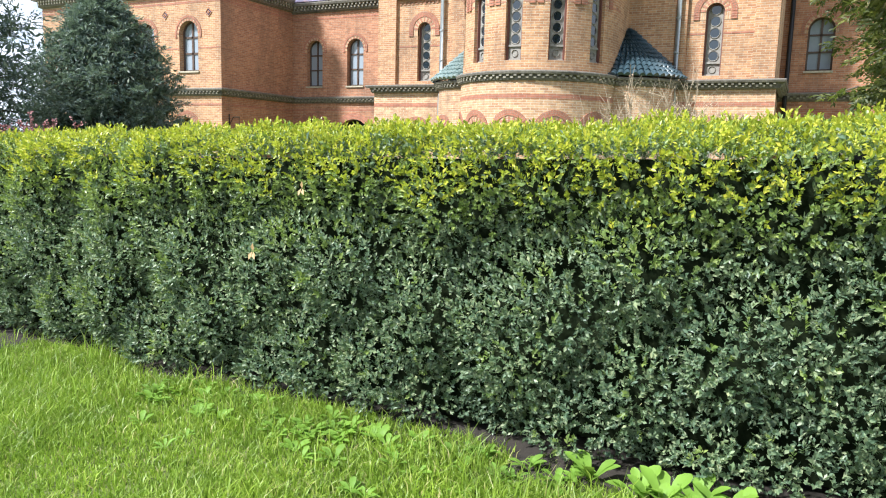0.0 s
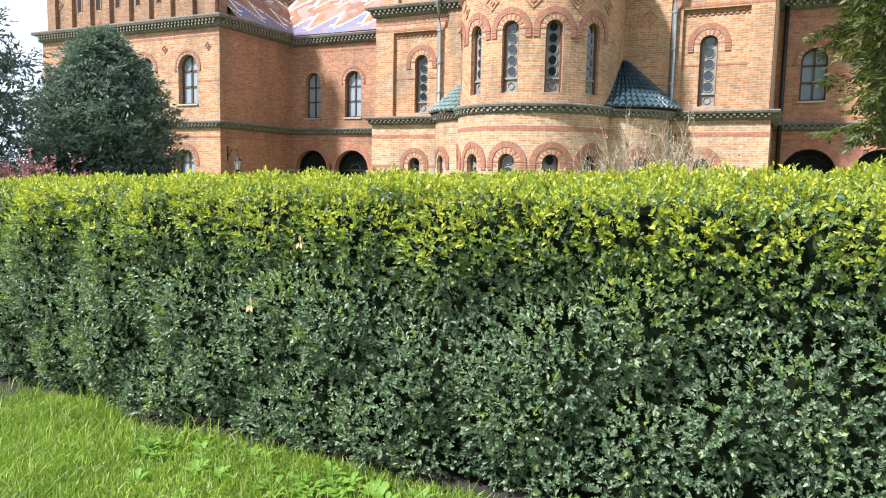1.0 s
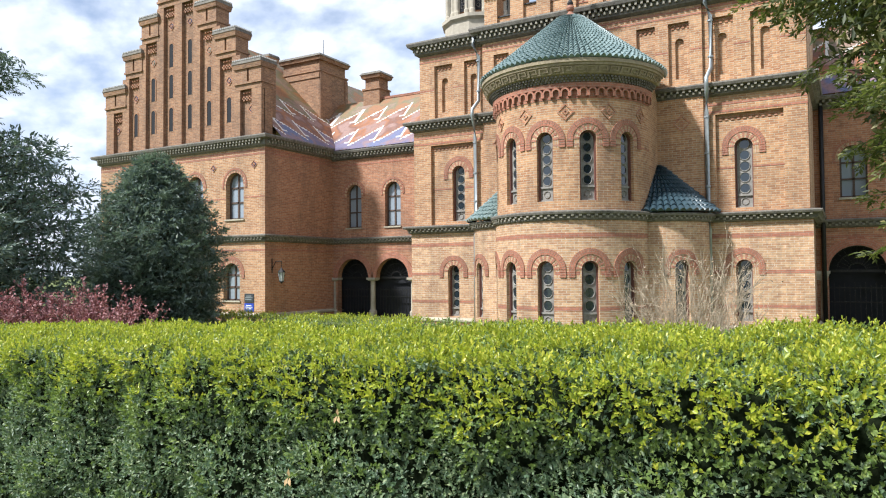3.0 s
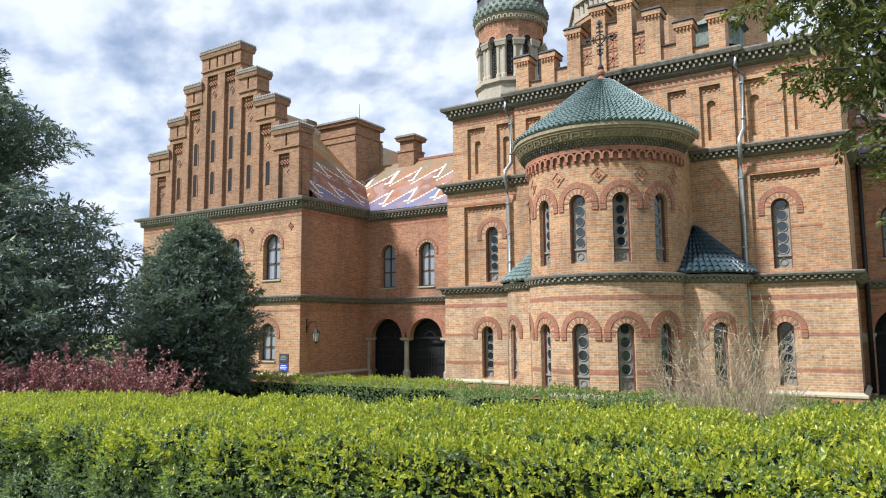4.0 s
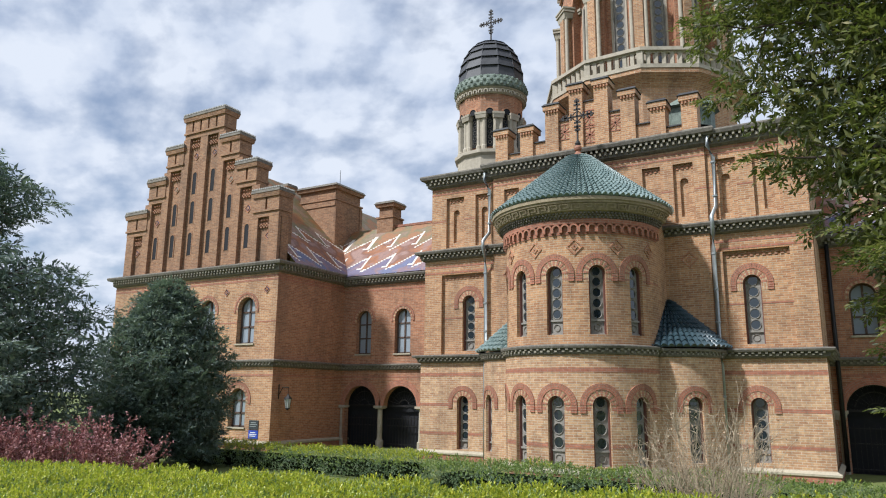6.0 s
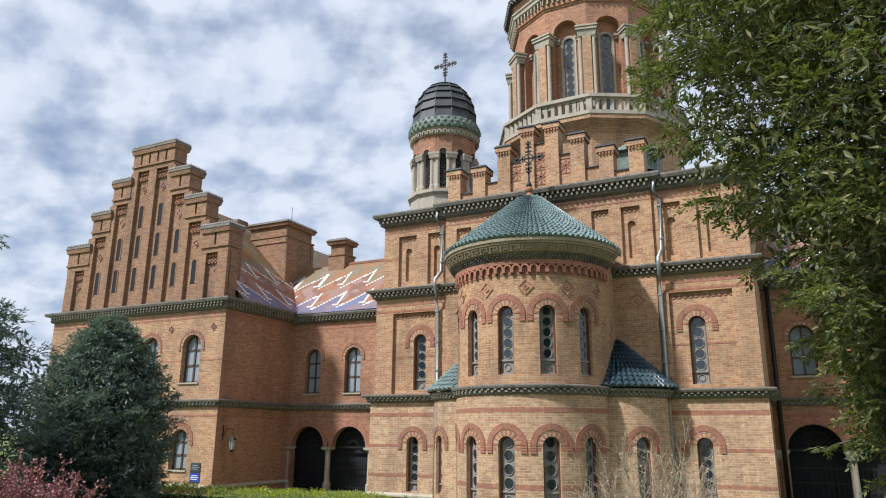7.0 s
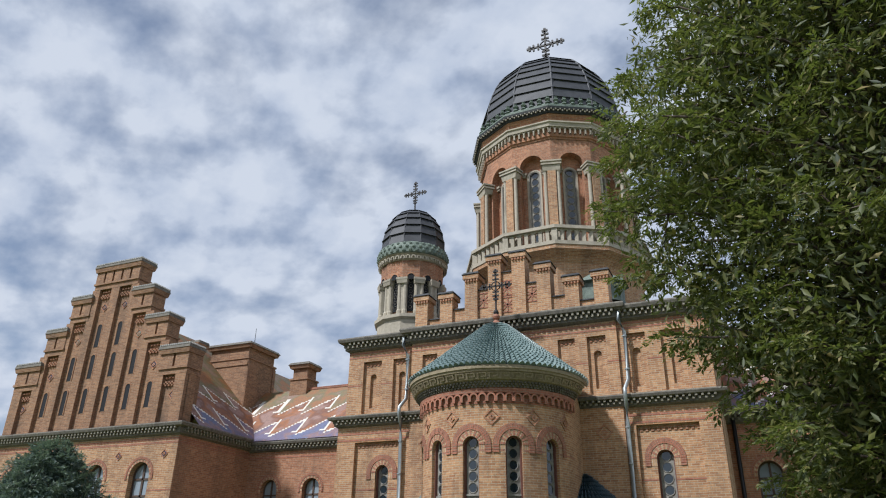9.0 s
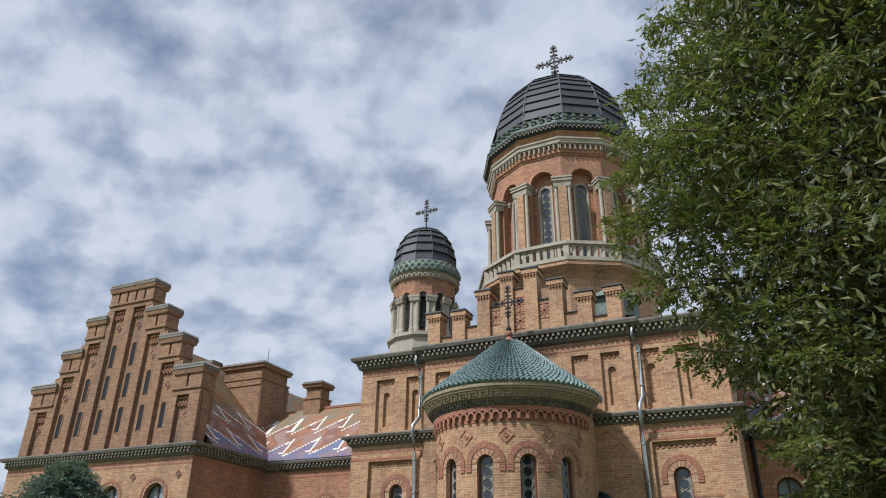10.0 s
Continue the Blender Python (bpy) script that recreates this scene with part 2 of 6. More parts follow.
def revolve(bm, cx, cy, profile, a0=0.0, a1=360.0, n=48):
    """Turns a profile of (radius, z) about an upright axis; angles in degrees from -y towards +x."""
    lay = uvl(bm)
    for k in range(n):
        t0, t1 = radians(a0 + (a1 - a0) * k / n), radians(a0 + (a1 - a0) * (k + 1) / n)
        for (r0, z0), (r1, z1) in zip(profile, profile[1:]):
            P = [(cx + r * math.sin(t), cy - r * math.cos(t), z) for r, z, t in ((r0, z0, t0), (r0, z0, t1), (r1, z1, t1), (r1, z1, t0))]
            R = max(r0, r1)
            UV = [(R * t0, z0), (R * t1, z0), (R * t1, z1), (R * t0, z1)]
            if r1 < 1e-4:
                P, UV = P[:3], UV[:3]
            elif r0 < 1e-4:
                P, UV = [P[0], P[2], P[3]], [UV[0], UV[2], UV[3]]
            f = bm.faces.new([bm.verts.new(p) for p in P])
            for lp, u in zip(f.loops, UV):
                lp[lay].uv = u
    return bm


def run_profile(bm, path, profile, closed=False):
    """Sweeps a profile of (out, z) along a plan path; out is to the right of the way along it."""
    n = len(path)
    offs = []
    for k in range(n):
        p = Vector(path[k])
        d1 = (p - Vector(path[k - 1])).normalized() if k > 0 or closed else None
        d2 = (Vector(path[(k + 1) % n]) - p).normalized() if k < n - 1 or closed else None
        d1, d2 = d1 or d2, d2 or d1
        m1, m2 = Vector((d1.y, -d1.x)), Vector((d2.y, -d2.x))
        mid = (m1 + m2) / max(1 + m1.dot(m2), 0.2)
        offs.append(mid)
    run = 0.0
    for k in range(n if closed else n - 1):
        j = (k + 1) % n
        a, b = Vector(path[k]), Vector(path[j])
        ln = (b - a).length
        acc = 0.0
        for (o0, z0), (o1, z1) in zip(profile, profile[1:]):
            s = math.hypot(o1 - o0, z1 - z0)
            P = [(*(a + offs[k] * o0), z0), (*(b + offs[j] * o0), z0), (*(b + offs[j] * o1), z1), (*(a + offs[k] * o1), z1)]
            quad(bm, P, [(run, acc), (run + ln, acc), (run + ln, acc + s), (run, acc + s)])
            acc += s
        run += ln
    return bm


def rbox(bm, c, out, hw, hd, z0, z1, grow=0.0):
    """An upright box about the plan point c, turned to face along out; grow widens its top."""
    out = Vector(out).normalized()
    tan = Vector((-out.y, out.x))
    ring = lambda g, z: [(*(Vector(c) + tan * (s * (hw + g)) + out * (q * (hd + g))), z) for s, q in ((-1, -1), (1, -1), (1, 1), (-1, 1))]
    lo, hi = ring(0.0, z0), ring(grow, z1)
    quad(bm, lo[::-1])
    quad(bm, hi)
    for i in range(4):
        j = (i + 1) % 4
        n = (Vector(lo[j]) - Vector(lo[i])).length
        quad(bm, [lo[i], lo[j], hi[j], hi[i]], [(0, z0), (n, z0), (n, z1), (0, z1)])
    return bm


def bm_new():
    bm = bmesh.new()
    uvl(bm)
    return bm

# ---- ground ----
# Soil colour taken down to carry the shade under the hedge.
GROUND = plain_mat("soil_darkened_for_shade", (0.016, 0.013, 0.010), (0.036, 0.029, 0.022), 8, 0.95, 0, 0.6, 0.03)
LAWN = plain_mat("lawn_soil_green", (0.09, 0.12, 0.03), (0.17, 0.20, 0.05), 9, 0.95, 0, 0.6, 0.03)
bm = bm_new()
quad(bm, [(-900, -900, 0), (900, -900, 0), (900, 900, 0), (-900, 900, 0)])
tagged(part("ground", bm, LAWN), "grassy ground round the building", "ground", kind="structure")
bm = bm_new()
quad(bm, [(-14, 3.05, 0.006), (8, 3.05, 0.006), (8, 6.2, 0.006), (-14, 6.2, 0.006)])
tagged(part("soil_bed", bm, GROUND), "bare soil under the hedge, darkened for its shade", "soil", kind="structure")

# ---- church ----
AX = -8.15                       # axis of the apse and dome
YM = 24.8                        # main front
XL, XR = -15.45, -0.97
church = thing("church", "orange and buff brick church with round apse, stepped parapet and domes", "church", at=(AX, YM, 0))


def cpart(name, bm, material, label="", smooth=False, parent=None):
    """A part of the church, built in world places."""
    ob = part(name, bm, material, parent or church, label, smooth)
    ob.matrix_parent_inverse = (parent or church).matrix_world.inverted() if parent else Matrix.Translation((-AX, -YM, 0))
    return ob


def cornice(parent, bmaker, path, z0, z1, out, profile=None, closed=False, label="mossy stone cornice with dentils", inv=None):
    h = z1 - z0
    prof = [(0, z0), (out * 0.35, z0 + h * 0.12), (out * 0.4, z0 + h * 0.55), (out * 0.9, z0 + h * 0.62), (out, z0 + h * 0.8), (out * 0.95, z0 + h * 0.9), (0, z1)]
    c = bmaker("cornice", run_profile(bm_new(), path, prof, closed), CORNICE, label)
    # dentils under the overhang
    bm = bm_new()
    pts = [Vector(p) for p in path] + ([Vector(path[0])] if closed else [])
    for a, b in zip(pts, pts[1:]):
        d = (b - a)
        n = max(1, int(d.length / 0.2))
        if d.length < 0.1:
            continue
        d.normalize()
        o = Vector((d.y, -d.x))
        step = (b - a).length / n
        for k in range(2 * n):
            up = k % 2
            p0 = a + d * (step * (k / 2 + 0.06))
            p1 = a + d * (step * (k / 2 + 0.44))
            zt, zb, far = z0 + h * (0.60 if up else 0.42), z0 + h * (0.43 if up else 0.24), out * (0.8 if up else 0.62)
            q = [p0 + o * out * 0.3, p1 + o * out * 0.3, p1 + o * far, p0 + o * far]
            lo, hi = [(*v, zb) for v in q], [(*v, zt) for v in q]
            quad(bm, lo)
            for i in range(4):
                j = (i + 1) % 4
                quad(bm, [lo[i], lo[j], hi[j], hi[i]])
    dn = tagged(bmaker("dentil_course", bm, TEETH, "two staggered rows of weathered dentils"), kind="stuff")
    return c, dn


def roundels(bmring, bmglass, m, uc, zlist, r, d):
    for z in zlist:
        n = 14
        for k in range(n):
            a, b = 2 * math.pi * k / n, 2 * math.pi * (k + 1) / n
            ci, si, cj, sj = math.cos(a), math.sin(a), math.cos(b), math.sin(b)
            quad(bmglass, [m(uc, z, d - 0.006), m(uc + r * ci, z + r * si, d - 0.006), m(uc + r * cj, z + r * sj, d - 0.006)], [(0, 0)] * 3)
            for r0, r1, d0, d1 in ((r, r * 1.12, d - 0.006, d - 0.03), (r * 1.12, r * 1.25, d - 0.03, d)):
                quad(bmring, [m(uc + r0 * ci, z + r0 * si, d0), m(uc + r1 * ci, z + r1 * si, d1), m(uc + r1 * cj, z + r1 * sj, d1), m(uc + r0 * cj, z + r0 * sj, d0)])


def slit_window(mk, m, uc, zb, zs, r, d, count, base=0.32, red=True):
    """A slender round-arched window: stone tracery with a row of glass roundels over a panel with a boss."""
    win = mk("window", arch_fill(bm_new(), m, uc, zb, zs, r * 1.002, d), TRACERY, "slender round-arched window with leaded roundels")
    rr = min(r * 0.56, (zs + r * 0.6 - zb - base) / count * 0.42)
    zl = [zb + base + rr * 1.5 + (zs + r * 0.35 - zb - base - rr * 1.5) * k / max(1, count - 1) for k in range(count)]
    for z in zl:
        rg, gl = bm_new(), bm_new()
        roundels(rg, gl, m, uc, [z], rr, d)
        sub(rg, "roundel_ring", TRACERY, win)
        sub(gl, "pane", ROUNDEL, win)
    fr = arch_band(bm_new(), m, uc, zs, r * 0.84, r, d - 0.09, d, zs - zb)
    sub(fr, "frame", FRAMERED if red else TRACERY, win)
    z2 = zb + base
    for za, zc, o in ((z2 - 0.03, z2 + 0.03, 0.06), (zb, zb + 0.06, 0.05)):
        ring = bm_new()
        quad(ring, [m(uc - r, za, d - o), m(uc + r, za, d - o), m(uc + r, zc, d - o), m(uc - r, zc, d - o)])
        quad(ring, [m(uc - r, zc, d - o), m(uc + r, zc, d - o), m(uc + r, zc, d), m(uc - r, zc, d)])
        sub(ring, "rail", TRACERY, win)
    boss = bm_new()
    roundels(boss, bm_new(), m, uc, [zb + base * 0.5], r * 0.35, d)
    sub(boss, "boss", TRACERY, win)
    return win


def sub(bm, name, material, parent, label=""):
    ob = part(name, bm, material, parent, label)
    return ob


def sash_window(mk, m, uc, zb, zs, r, d, cross=(0.36, 0.68), label="round-arched casement window with brown frame"):
    """A round-arched window with a frame, a mullion and cross bars, and panes behind."""
    bm = bm_new()
    arch_band(bm, m, uc, zs, r * 0.86, r, d, d + 0.06, zs - zb)

    def bar(a, b, za, zc):
        for p in ([(a, za, d), (b, za, d), (b, zc, d), (a, zc, d)], [(a, zc, d), (b, zc, d), (b, zc, d + .06), (a, zc, d + .06)], [(a, za, d + .06), (b, za, d + .06), (b, za, d), (a, za, d)],
                  [(a, za, d), (a, zc, d), (a, zc, d + .06), (a, za, d + .06)], [(b, za, d), (b, zc, d), (b, zc, d + .06), (b, za, d + .06)]):
            quad(bm, [m(*q) for q in p])
    w = r * 0.09
    bar(uc - w, uc + w, zb, zs + r * 0.9)
    for f in cross:
        z = zb + (zs + r - zb) * f
        bar(uc - r * 0.88, uc + r * 0.88, z - w * 0.8, z + w * 0.8)
    bar(uc - r, uc + r, zb, zb + 0.07)
    win = mk("window", bm, FRAMEBROWN, label)
    sub(arch_fill(bm_new(), m, uc, zb, zs, r * 0.9, d + 0.04), "pane", GLASS, win)
    s = bm_new()
    for p in ([(uc - r * 1.1, zb - .07, -.06), (uc + r * 1.1, zb - .07, -.06), (uc + r * 1.1, zb, -.06), (uc - r * 1.1, zb, -.06)],
              [(uc - r * 1.1, zb, -.06), (uc + r * 1.1, zb, -.06), (uc + r * 1.1, zb, d), (uc - r * 1.1, zb, d)],
              [(uc - r * 1.1, zb - .07, 0), (uc + r * 1.1, zb - .07, 0), (uc + r * 1.1, zb - .07, -.06), (uc - r * 1.1, zb - .07, -.06)]):
        quad(s, [m(*q) for q in p])
    sub(s, "sill", DENTIL, win)
    return win


def red_arch(mk, m, uc, zs, r, wide=0.38, legs=0.25):
    """Two rings of bricks round an arch: pale voussoirs inside, red ones outside."""
    mid = r + wide * 0.5
    mk("arch_ring", arch_band(bm_new(), m, uc, zs, r, r + wide, -0.008, 0.05, legs), BRICK_PALE, "pale brick arch ring")
    for ra, rb, d, red in ((r, mid - 0.01, -0.022, 2), (mid + 0.008, r + wide, -0.034, 1)):
        bm = bm_new()
        n = max(9, int(math.pi * rb / 0.088)) | 1
        for k in range(n):
            if red == 2 and k % 2:
                continue
            a = -90 + 180 * k / n
            w = 180 / n * (0.97 if red == 2 else 0.88)
            arch_band(bm, m, uc, zs, ra, rb, d + 0.004 * ((k * 7) % 3), 0.0, 0.0, 1, a, a + w)
        if legs and red == 1:
            for s in (-1, 1):
                z = zs - 0.012
                while z > zs - legs:
                    u0, u1 = sorted((uc + s * ra, uc + s * rb))
                    P = [(u0, z - 0.068), (u1, z - 0.068), (u1, z), (u0, z)]
                    quad(bm, [m(*q, d) for q in P], P)
                    for i in range(4):
                        e, f = P[i], P[(i + 1) % 4]
                        quad(bm, [m(*e, d), m(*e, 0.0), m(*f, 0.0), m(*f, d)])
                    z -= 0.08
        tagged(mk("voussoir_ring", bm, BRICK_RED, "radial red bricks"), kind="stuff")


def stripe(mk, m, u0, u1, z0, z1, d=-0.012, material=None, step=0.4, skip=()):
    """A course of red bricks; it breaks off at the openings in skip."""
    for h in skip:
        if u0 < h[0] < u1 and h[1] < z1 and z0 < h[2] + h[3]:
            stripe(mk, m, u0, h[0] - h[3] - 0.01, z0, z1, d, material, step, skip)
            return stripe(mk, m, h[0] + h[3] + 0.01, u1, z0, z1, d, material, step, skip)
    bm = bm_new()
    n = max(1, math.ceil((u1 - u0) / step))
    for k in range(n):
        a, b = u0 + (u1 - u0) * k / n, u0 + (u1 - u0) * (k + 1) / n
        quad(bm, [m(a, z0, d), m(b, z0, d), m(b, z1, d), m(a, z1, d)], [(a, z0), (b, z0), (b, z1), (a, z1)])
        quad(bm, [m(a, z1, d), m(b, z1, d), m(b, z1, 0.02), m(a, z1, 0.02)])
        quad(bm, [m(a, z0, 0.02), m(b, z0, 0.02), m(b, z0, d), m(a, z0, d)])
    return mk("red_course", bm, material or BRICK_RED)


def tooth_band(mk, m, u0, u1, z0, rows=2, tw=0.09, th=0.075, d0=-0.03):
    """Rows of projecting brick ends, set checkerwise."""
    bm = bm_new()
    n = max(1, round((u1 - u0) / (tw * 2)))
    st = (u1 - u0) / n
    for j in range(rows):
        for k in range(n):
            a = u0 + st * (k + (0.0 if j % 2 else 0.5))
            b = min(a + st * 0.5, u1)
            z, t = z0 + j * th, z0 + j * th + th * 0.9
            P = [(a, z), (b, z), (b, t), (a, t)]
            quad(bm, [m(*q, d0) for q in P], P)
            for i in range(4):
                e, f = P[i], P[(i + 1) % 4]
                quad(bm, [m(*e, d0), m(*e, 0.04), m(*f, 0.04), m(*f, d0)])
    return tagged(mk("tooth_course", bm, BRICK_ORANGE), kind="stuff")


def diamond(mk, m, uc, zc, r, d=-0.03):
    bm = bm_new()
    for r0, r1, da, db in ((r, r * 0.78, d, d), (r * 0.78, r * 0.7, d, 0.0), (r * 0.4, r * 0.12, d, d)):
        P = [(0, -1), (1, 0), (0, 1), (-1, 0)]
        for i in range(4):
            (a, b), (e, f) = P[i], P[(i + 1) % 4]
            quad(bm, [m(uc + a * r0, zc + b * r0, da), m(uc + e * r0, zc + f * r0, da), m(uc + e * r1, zc + f * r1, db), m(uc + a * r1, zc + b * r1, db)])
            quad(bm, [m(uc + a * r0, zc + b * r0, da), m(uc + e * r0, zc + f * r0, da), m(uc + e * r0, zc + f * r0, 0.02), m(uc + a * r0, zc + b * r0, 0.02)])
    return mk("diamond_relief", bm, BRICK_ORANGE, "diamond relief in terracotta")


ck = cpart
mm = flat(YM)
# main front: three storeys with cornices
LW, UW = [(-13.58, 0.42, 2.2, 0.25), (-2.9, 0.5, 2.25, 0.25)], [(-13.45, 4.2, 6.15, 0.28), (-2.87, 4.2, 6.2, 0.28)]
m_low = flat(YM - 0.1)
bm = panel(bm_new(), m_low, XL - 0.08, XR + 0.08, 0.25, 3.75, LW, 0.3, 0.6)
box(bm, XL, XR, YM + 0.5, 36, 0, 11.5)                                    # body of the church
ck("wall", bm, BRICK_PALE, "pale brick ground storey")
bm = bm_new()
run_profile(bm, [(XL - 0.08, 29), (XL - 0.08, YM - 0.1), (XR + 0.08, YM - 0.1), (XR + 0.08, 29)], [(0.0, 0.25), (0.08, 0.25), (0.08, 0.0)])
ck("plinth", bm, BRICK_RED, "brick plinth")
ck("water_table", run_profile(bm_new(), [(XL - 0.08, 29), (XL - 0.08, YM - 0.1), (XR + 0.08, YM - 0.1), (XR + 0.08, 29)], [(0.09, 0.2), (0.12, 0.22), (0.12, 0.28), (0.0, 0.36)]), DENTIL, "pale stone water table")
for w in LW:
    slit_window(ck, m_low, *w, 0.26, 5)
    red_arch(ck, m_low, w[0], w[2], w[3])
for z0, z1 in ((3.2, 3.34), (2.05, 2.16), (0.95, 1.06)):
    for u0, u1 in ((XL - 0.08, -12.0), (-4.2, XR + 0.08)):
        stripe(ck, m_low, u0, u1, z0, z1, -0.006, skip=LW)
REC = [(-13.66, 4.05, 7.3, 0.98, 1), (-2.68, 4.05, 7.3, 1.02, 1)]
bm = panel(bm_new(), mm, XL, -12.2, 4.0, 7.95, [REC[0]], 0.14)
panel(bm, mm, -4.05, XR, 4.0, 7.95, [REC[1]], 0.14)
panel(bm, flat(YM - 0.12), -12.2, -4.05, 4.0, 7.95)
for (uc, zb, zs, r, _), w in zip(REC, UW):
    panel(bm, flat(YM + 0.14), uc - r, uc + r, zb, zs, [w], 0.25)
for x, s in ((-12.2, 1), (-4.05, -1)):
    quad(bm, [(x, YM - 0.12, 4.0), (x, YM + 0.1, 4.0), (x, YM + 0.1, 11.0), (x, YM - 0.12, 11.0)])
ck("wall", bm, BRICK, "orange-buff brick middle storey with sunk panels")
for (uc, zb, zs, r, _), w in zip(REC, UW):
    q = flat(YM + 0.14)
    slit_window(ck, q, *w, 0.22, 5, 0.42)
    red_arch(ck, q, w[0], w[2], w[3], 0.38)
    tooth_band(ck, q, uc - r, uc + r, zs - 0.2, 2)
    stripe(ck, q, uc - r, uc + r, 5.5, 5.56, -0.01, skip=[w])
for z0 in (7.35, 7.6):
    for u0, u1 in ((XL, -12.2), (-4.05, XR)):
        stripe(ck, mm, u0, u1, z0, z0 + 0.08, -0.008)
diamond(ck, flat(YM - 0.12), -4.75, 7.1, 0.3)
diamond(ck, flat(YM - 0.12), -11.5, 7.1, 0.3)
# upper storey: sunk panels with blind slits
UP = [(-14.03, 0.42, 1), (-12.72, 0.36, 1), (-11.4, 0.32, 0), (-10.3, 0.32, 0), (-5.9, 0.32, 0), (-4.8, 0.34, 1), (-3.45, 0.36, 1), (-2.15, 0.42, 1)]
bm = bm_new()
for u0, u1, y in ((XL + 0.3, -12.2, YM), (-12.2, -4.05, YM - 0.12), (-4.05, XR, YM)):
    here = [(u, 8.42, 10.55, w, 1) for u, w, s in UP if u0 < u < u1]
    panel(bm, flat(y), u0, u1, 8.2, 11.05, here, 0.13)
    for u, w, s in UP:
        if u0 < u < u1:
            panel(bm, flat(y + 0.13), u - w, u + w, 8.42, 10.55, [(u, 8.65, 9.9, 0.14)] if s else [], 0.12)
            if s:
                arch_fill(bm, flat(y + 0.13), u, 8.65, 9.9, 0.14, 0.12)
            tooth_band(ck, flat(y + 0.13), u - w, u + w, 10.36, 2)
    for z0 in (10.72, 10.9):
        stripe(ck, flat(y), u0, u1, z0, z0 + 0.07, -0.01)
    stripe(ck, flat(y), u0, u1, 9.55, 9.6, -0.006, skip=[(h[0], h[1], h[2], h[3]) for h in here])
ck("wall", bm, BRICK, "orange-buff brick upper storey with blind slits")
cornice(church, ck, [(XL - 0.08, 29), (XL - 0.08, YM - 0.1), (XR + 0.08, YM - 0.1), (XR + 0.08, 28.4)], 3.72, 4.06, 0.28)
cornice(church, ck, [(XL, 29), (XL, YM - 0.02), (XR, YM - 0.02), (XR, 28.4)], 7.9, 8.36, 0.34)
cornice(church, ck, [(XL + 0.3, 29), (XL + 0.3, YM - 0.02), (-12.25, YM - 0.02)], 11.0, 11.6, 0.4)
cornice(church, ck, [(-12.2, YM + 0.5), (-12.2, YM - 0.14), (-4.05, YM - 0.14), (-4.05, YM + 0.5)], 11.05, 11.68, 0.4)
cornice(church, ck, [(-4.0, YM - 0.02), (XR, YM - 0.02), (XR, 28.4)], 11.0, 11.6, 0.4)
# stepped parapet
PY0, PY1 = YM - 0.12, YM + 0.5
HP = {3.68: 13.15, 2.58: 13.1, 1.5: 13.8, 0.5: 14.45}
bm = bm_new()
for o0, o1, z in ((3.68, 2.58, 12.0), (2.58, 1.5, 12.3), (1.5, 0.5, 13.0), (0.5, -0.5, 13.62)):
    for s in (-1, 1):
        a, b = sorted((AX + s * o0, AX + s * o1))
        box(bm, a, b, PY0 + 0.12, PY1 - 0.1, 11.6, z)
        if o1 < 0:
            break
ck("parapet_wall", bm, BRICK, "brick parapet with openwork panels")
for o, z in HP.items():
    for s in (-1, 1):
        x = AX + s * o
        bm = bm_new()
        box(bm, x - 0.27, x + 0.27, PY0, PY1, 11.6, z - 0.3)
        box(bm, x - 0.34, x + 0.34, PY0 - 0.07, PY1 + 0.07, z - 0.3, z - 0.12)
        p = ck("parapet_pier", bm, BRICK)
        part("coping", box(bm_new(), x - 0.38, x + 0.38, PY0 - 0.11, PY1 + 0.11, z - 0.1, z, (0.08, 0.08)), DARKTILE, p)
        tooth_band(ck, flat(PY0 - 0.04), x - 0.3, x + 0.3, z - 0.42, 1, 0.06, 0.1, -0.03)
for o0, o1, z in ((3.68, 2.58, 12.0), (2.58, 1.5, 12.3), (1.5, 0.5, 13.0), (0.5, -0.5, 13.62)):
    for s in (-1, 1):
        a, b = sorted((AX + s * o0, AX + s * o1))
        ck("coping", box(bm_new(), a + 0.27, b - 0.27, PY0 + 0.06, PY1, z, z + 0.08, (0, 0.1)), DARKTILE)
        if o1 < 1.6 and z > 12.5:
            bm = bm_new()
            y = PY0 + 0.1
            uc = (a + b) / 2
            for zc in ((12.55, ) if o1 > 0 else (12.25, 12.95)):
                h = 0.3
                for (ax, az), (bx, bz) in (((-h, -h), (h, h)), ((-h, h), (h, -h)), ((-h, 0), (h, 0)), ((0, -h), (0, h)), ((-h, -h), (h, -h)), ((h, -h), (h, h)), ((h, h), (-h, h)), ((-h, h), (-h, -h))):
                    d = Vector((bx - ax, bz - az)).normalized() * 0.025
                    quad(bm, [(uc + ax - d.y, y, zc + az + d.x), (uc + ax + d.y, y, zc + az - d.x), (uc + bx + d.y, y, zc + bz - d.x), (uc + bx - d.y, y, zc + bz + d.x)])
            tagged(ck("openwork_panel", bm, BRICK_RED), kind="stuff")
        if o1 < 0:
            break
# roofs behind the parapet
bm = bm_new()
for x0, x1 in ((XL, -12.2), (-4.05, XR)):
    quad(bm, [(x0, YM, 11.5), (x1, YM, 11.5), (x1, 33, 13.2), (x0, 33, 13.2)])
quad(bm, [(-12.2, YM + 0.3, 11.6), (-4.05, YM + 0.3, 11.6), (-4.05, 33, 14.4), (-12.2, 33, 14.4)])
ck("roof", bm, DARKTILE, "dark tiled roof slopes")
ck("roof_lantern", revolve(bm_new(), -5.0, 27.3, [(1.0, 12.6), (1.0, 13.35), (1.2, 13.4), (1.15, 13.5), (0.1, 14.15), (0, 14.25)], 20, 380, 8), COPPER, "low green copper pyramid roof")

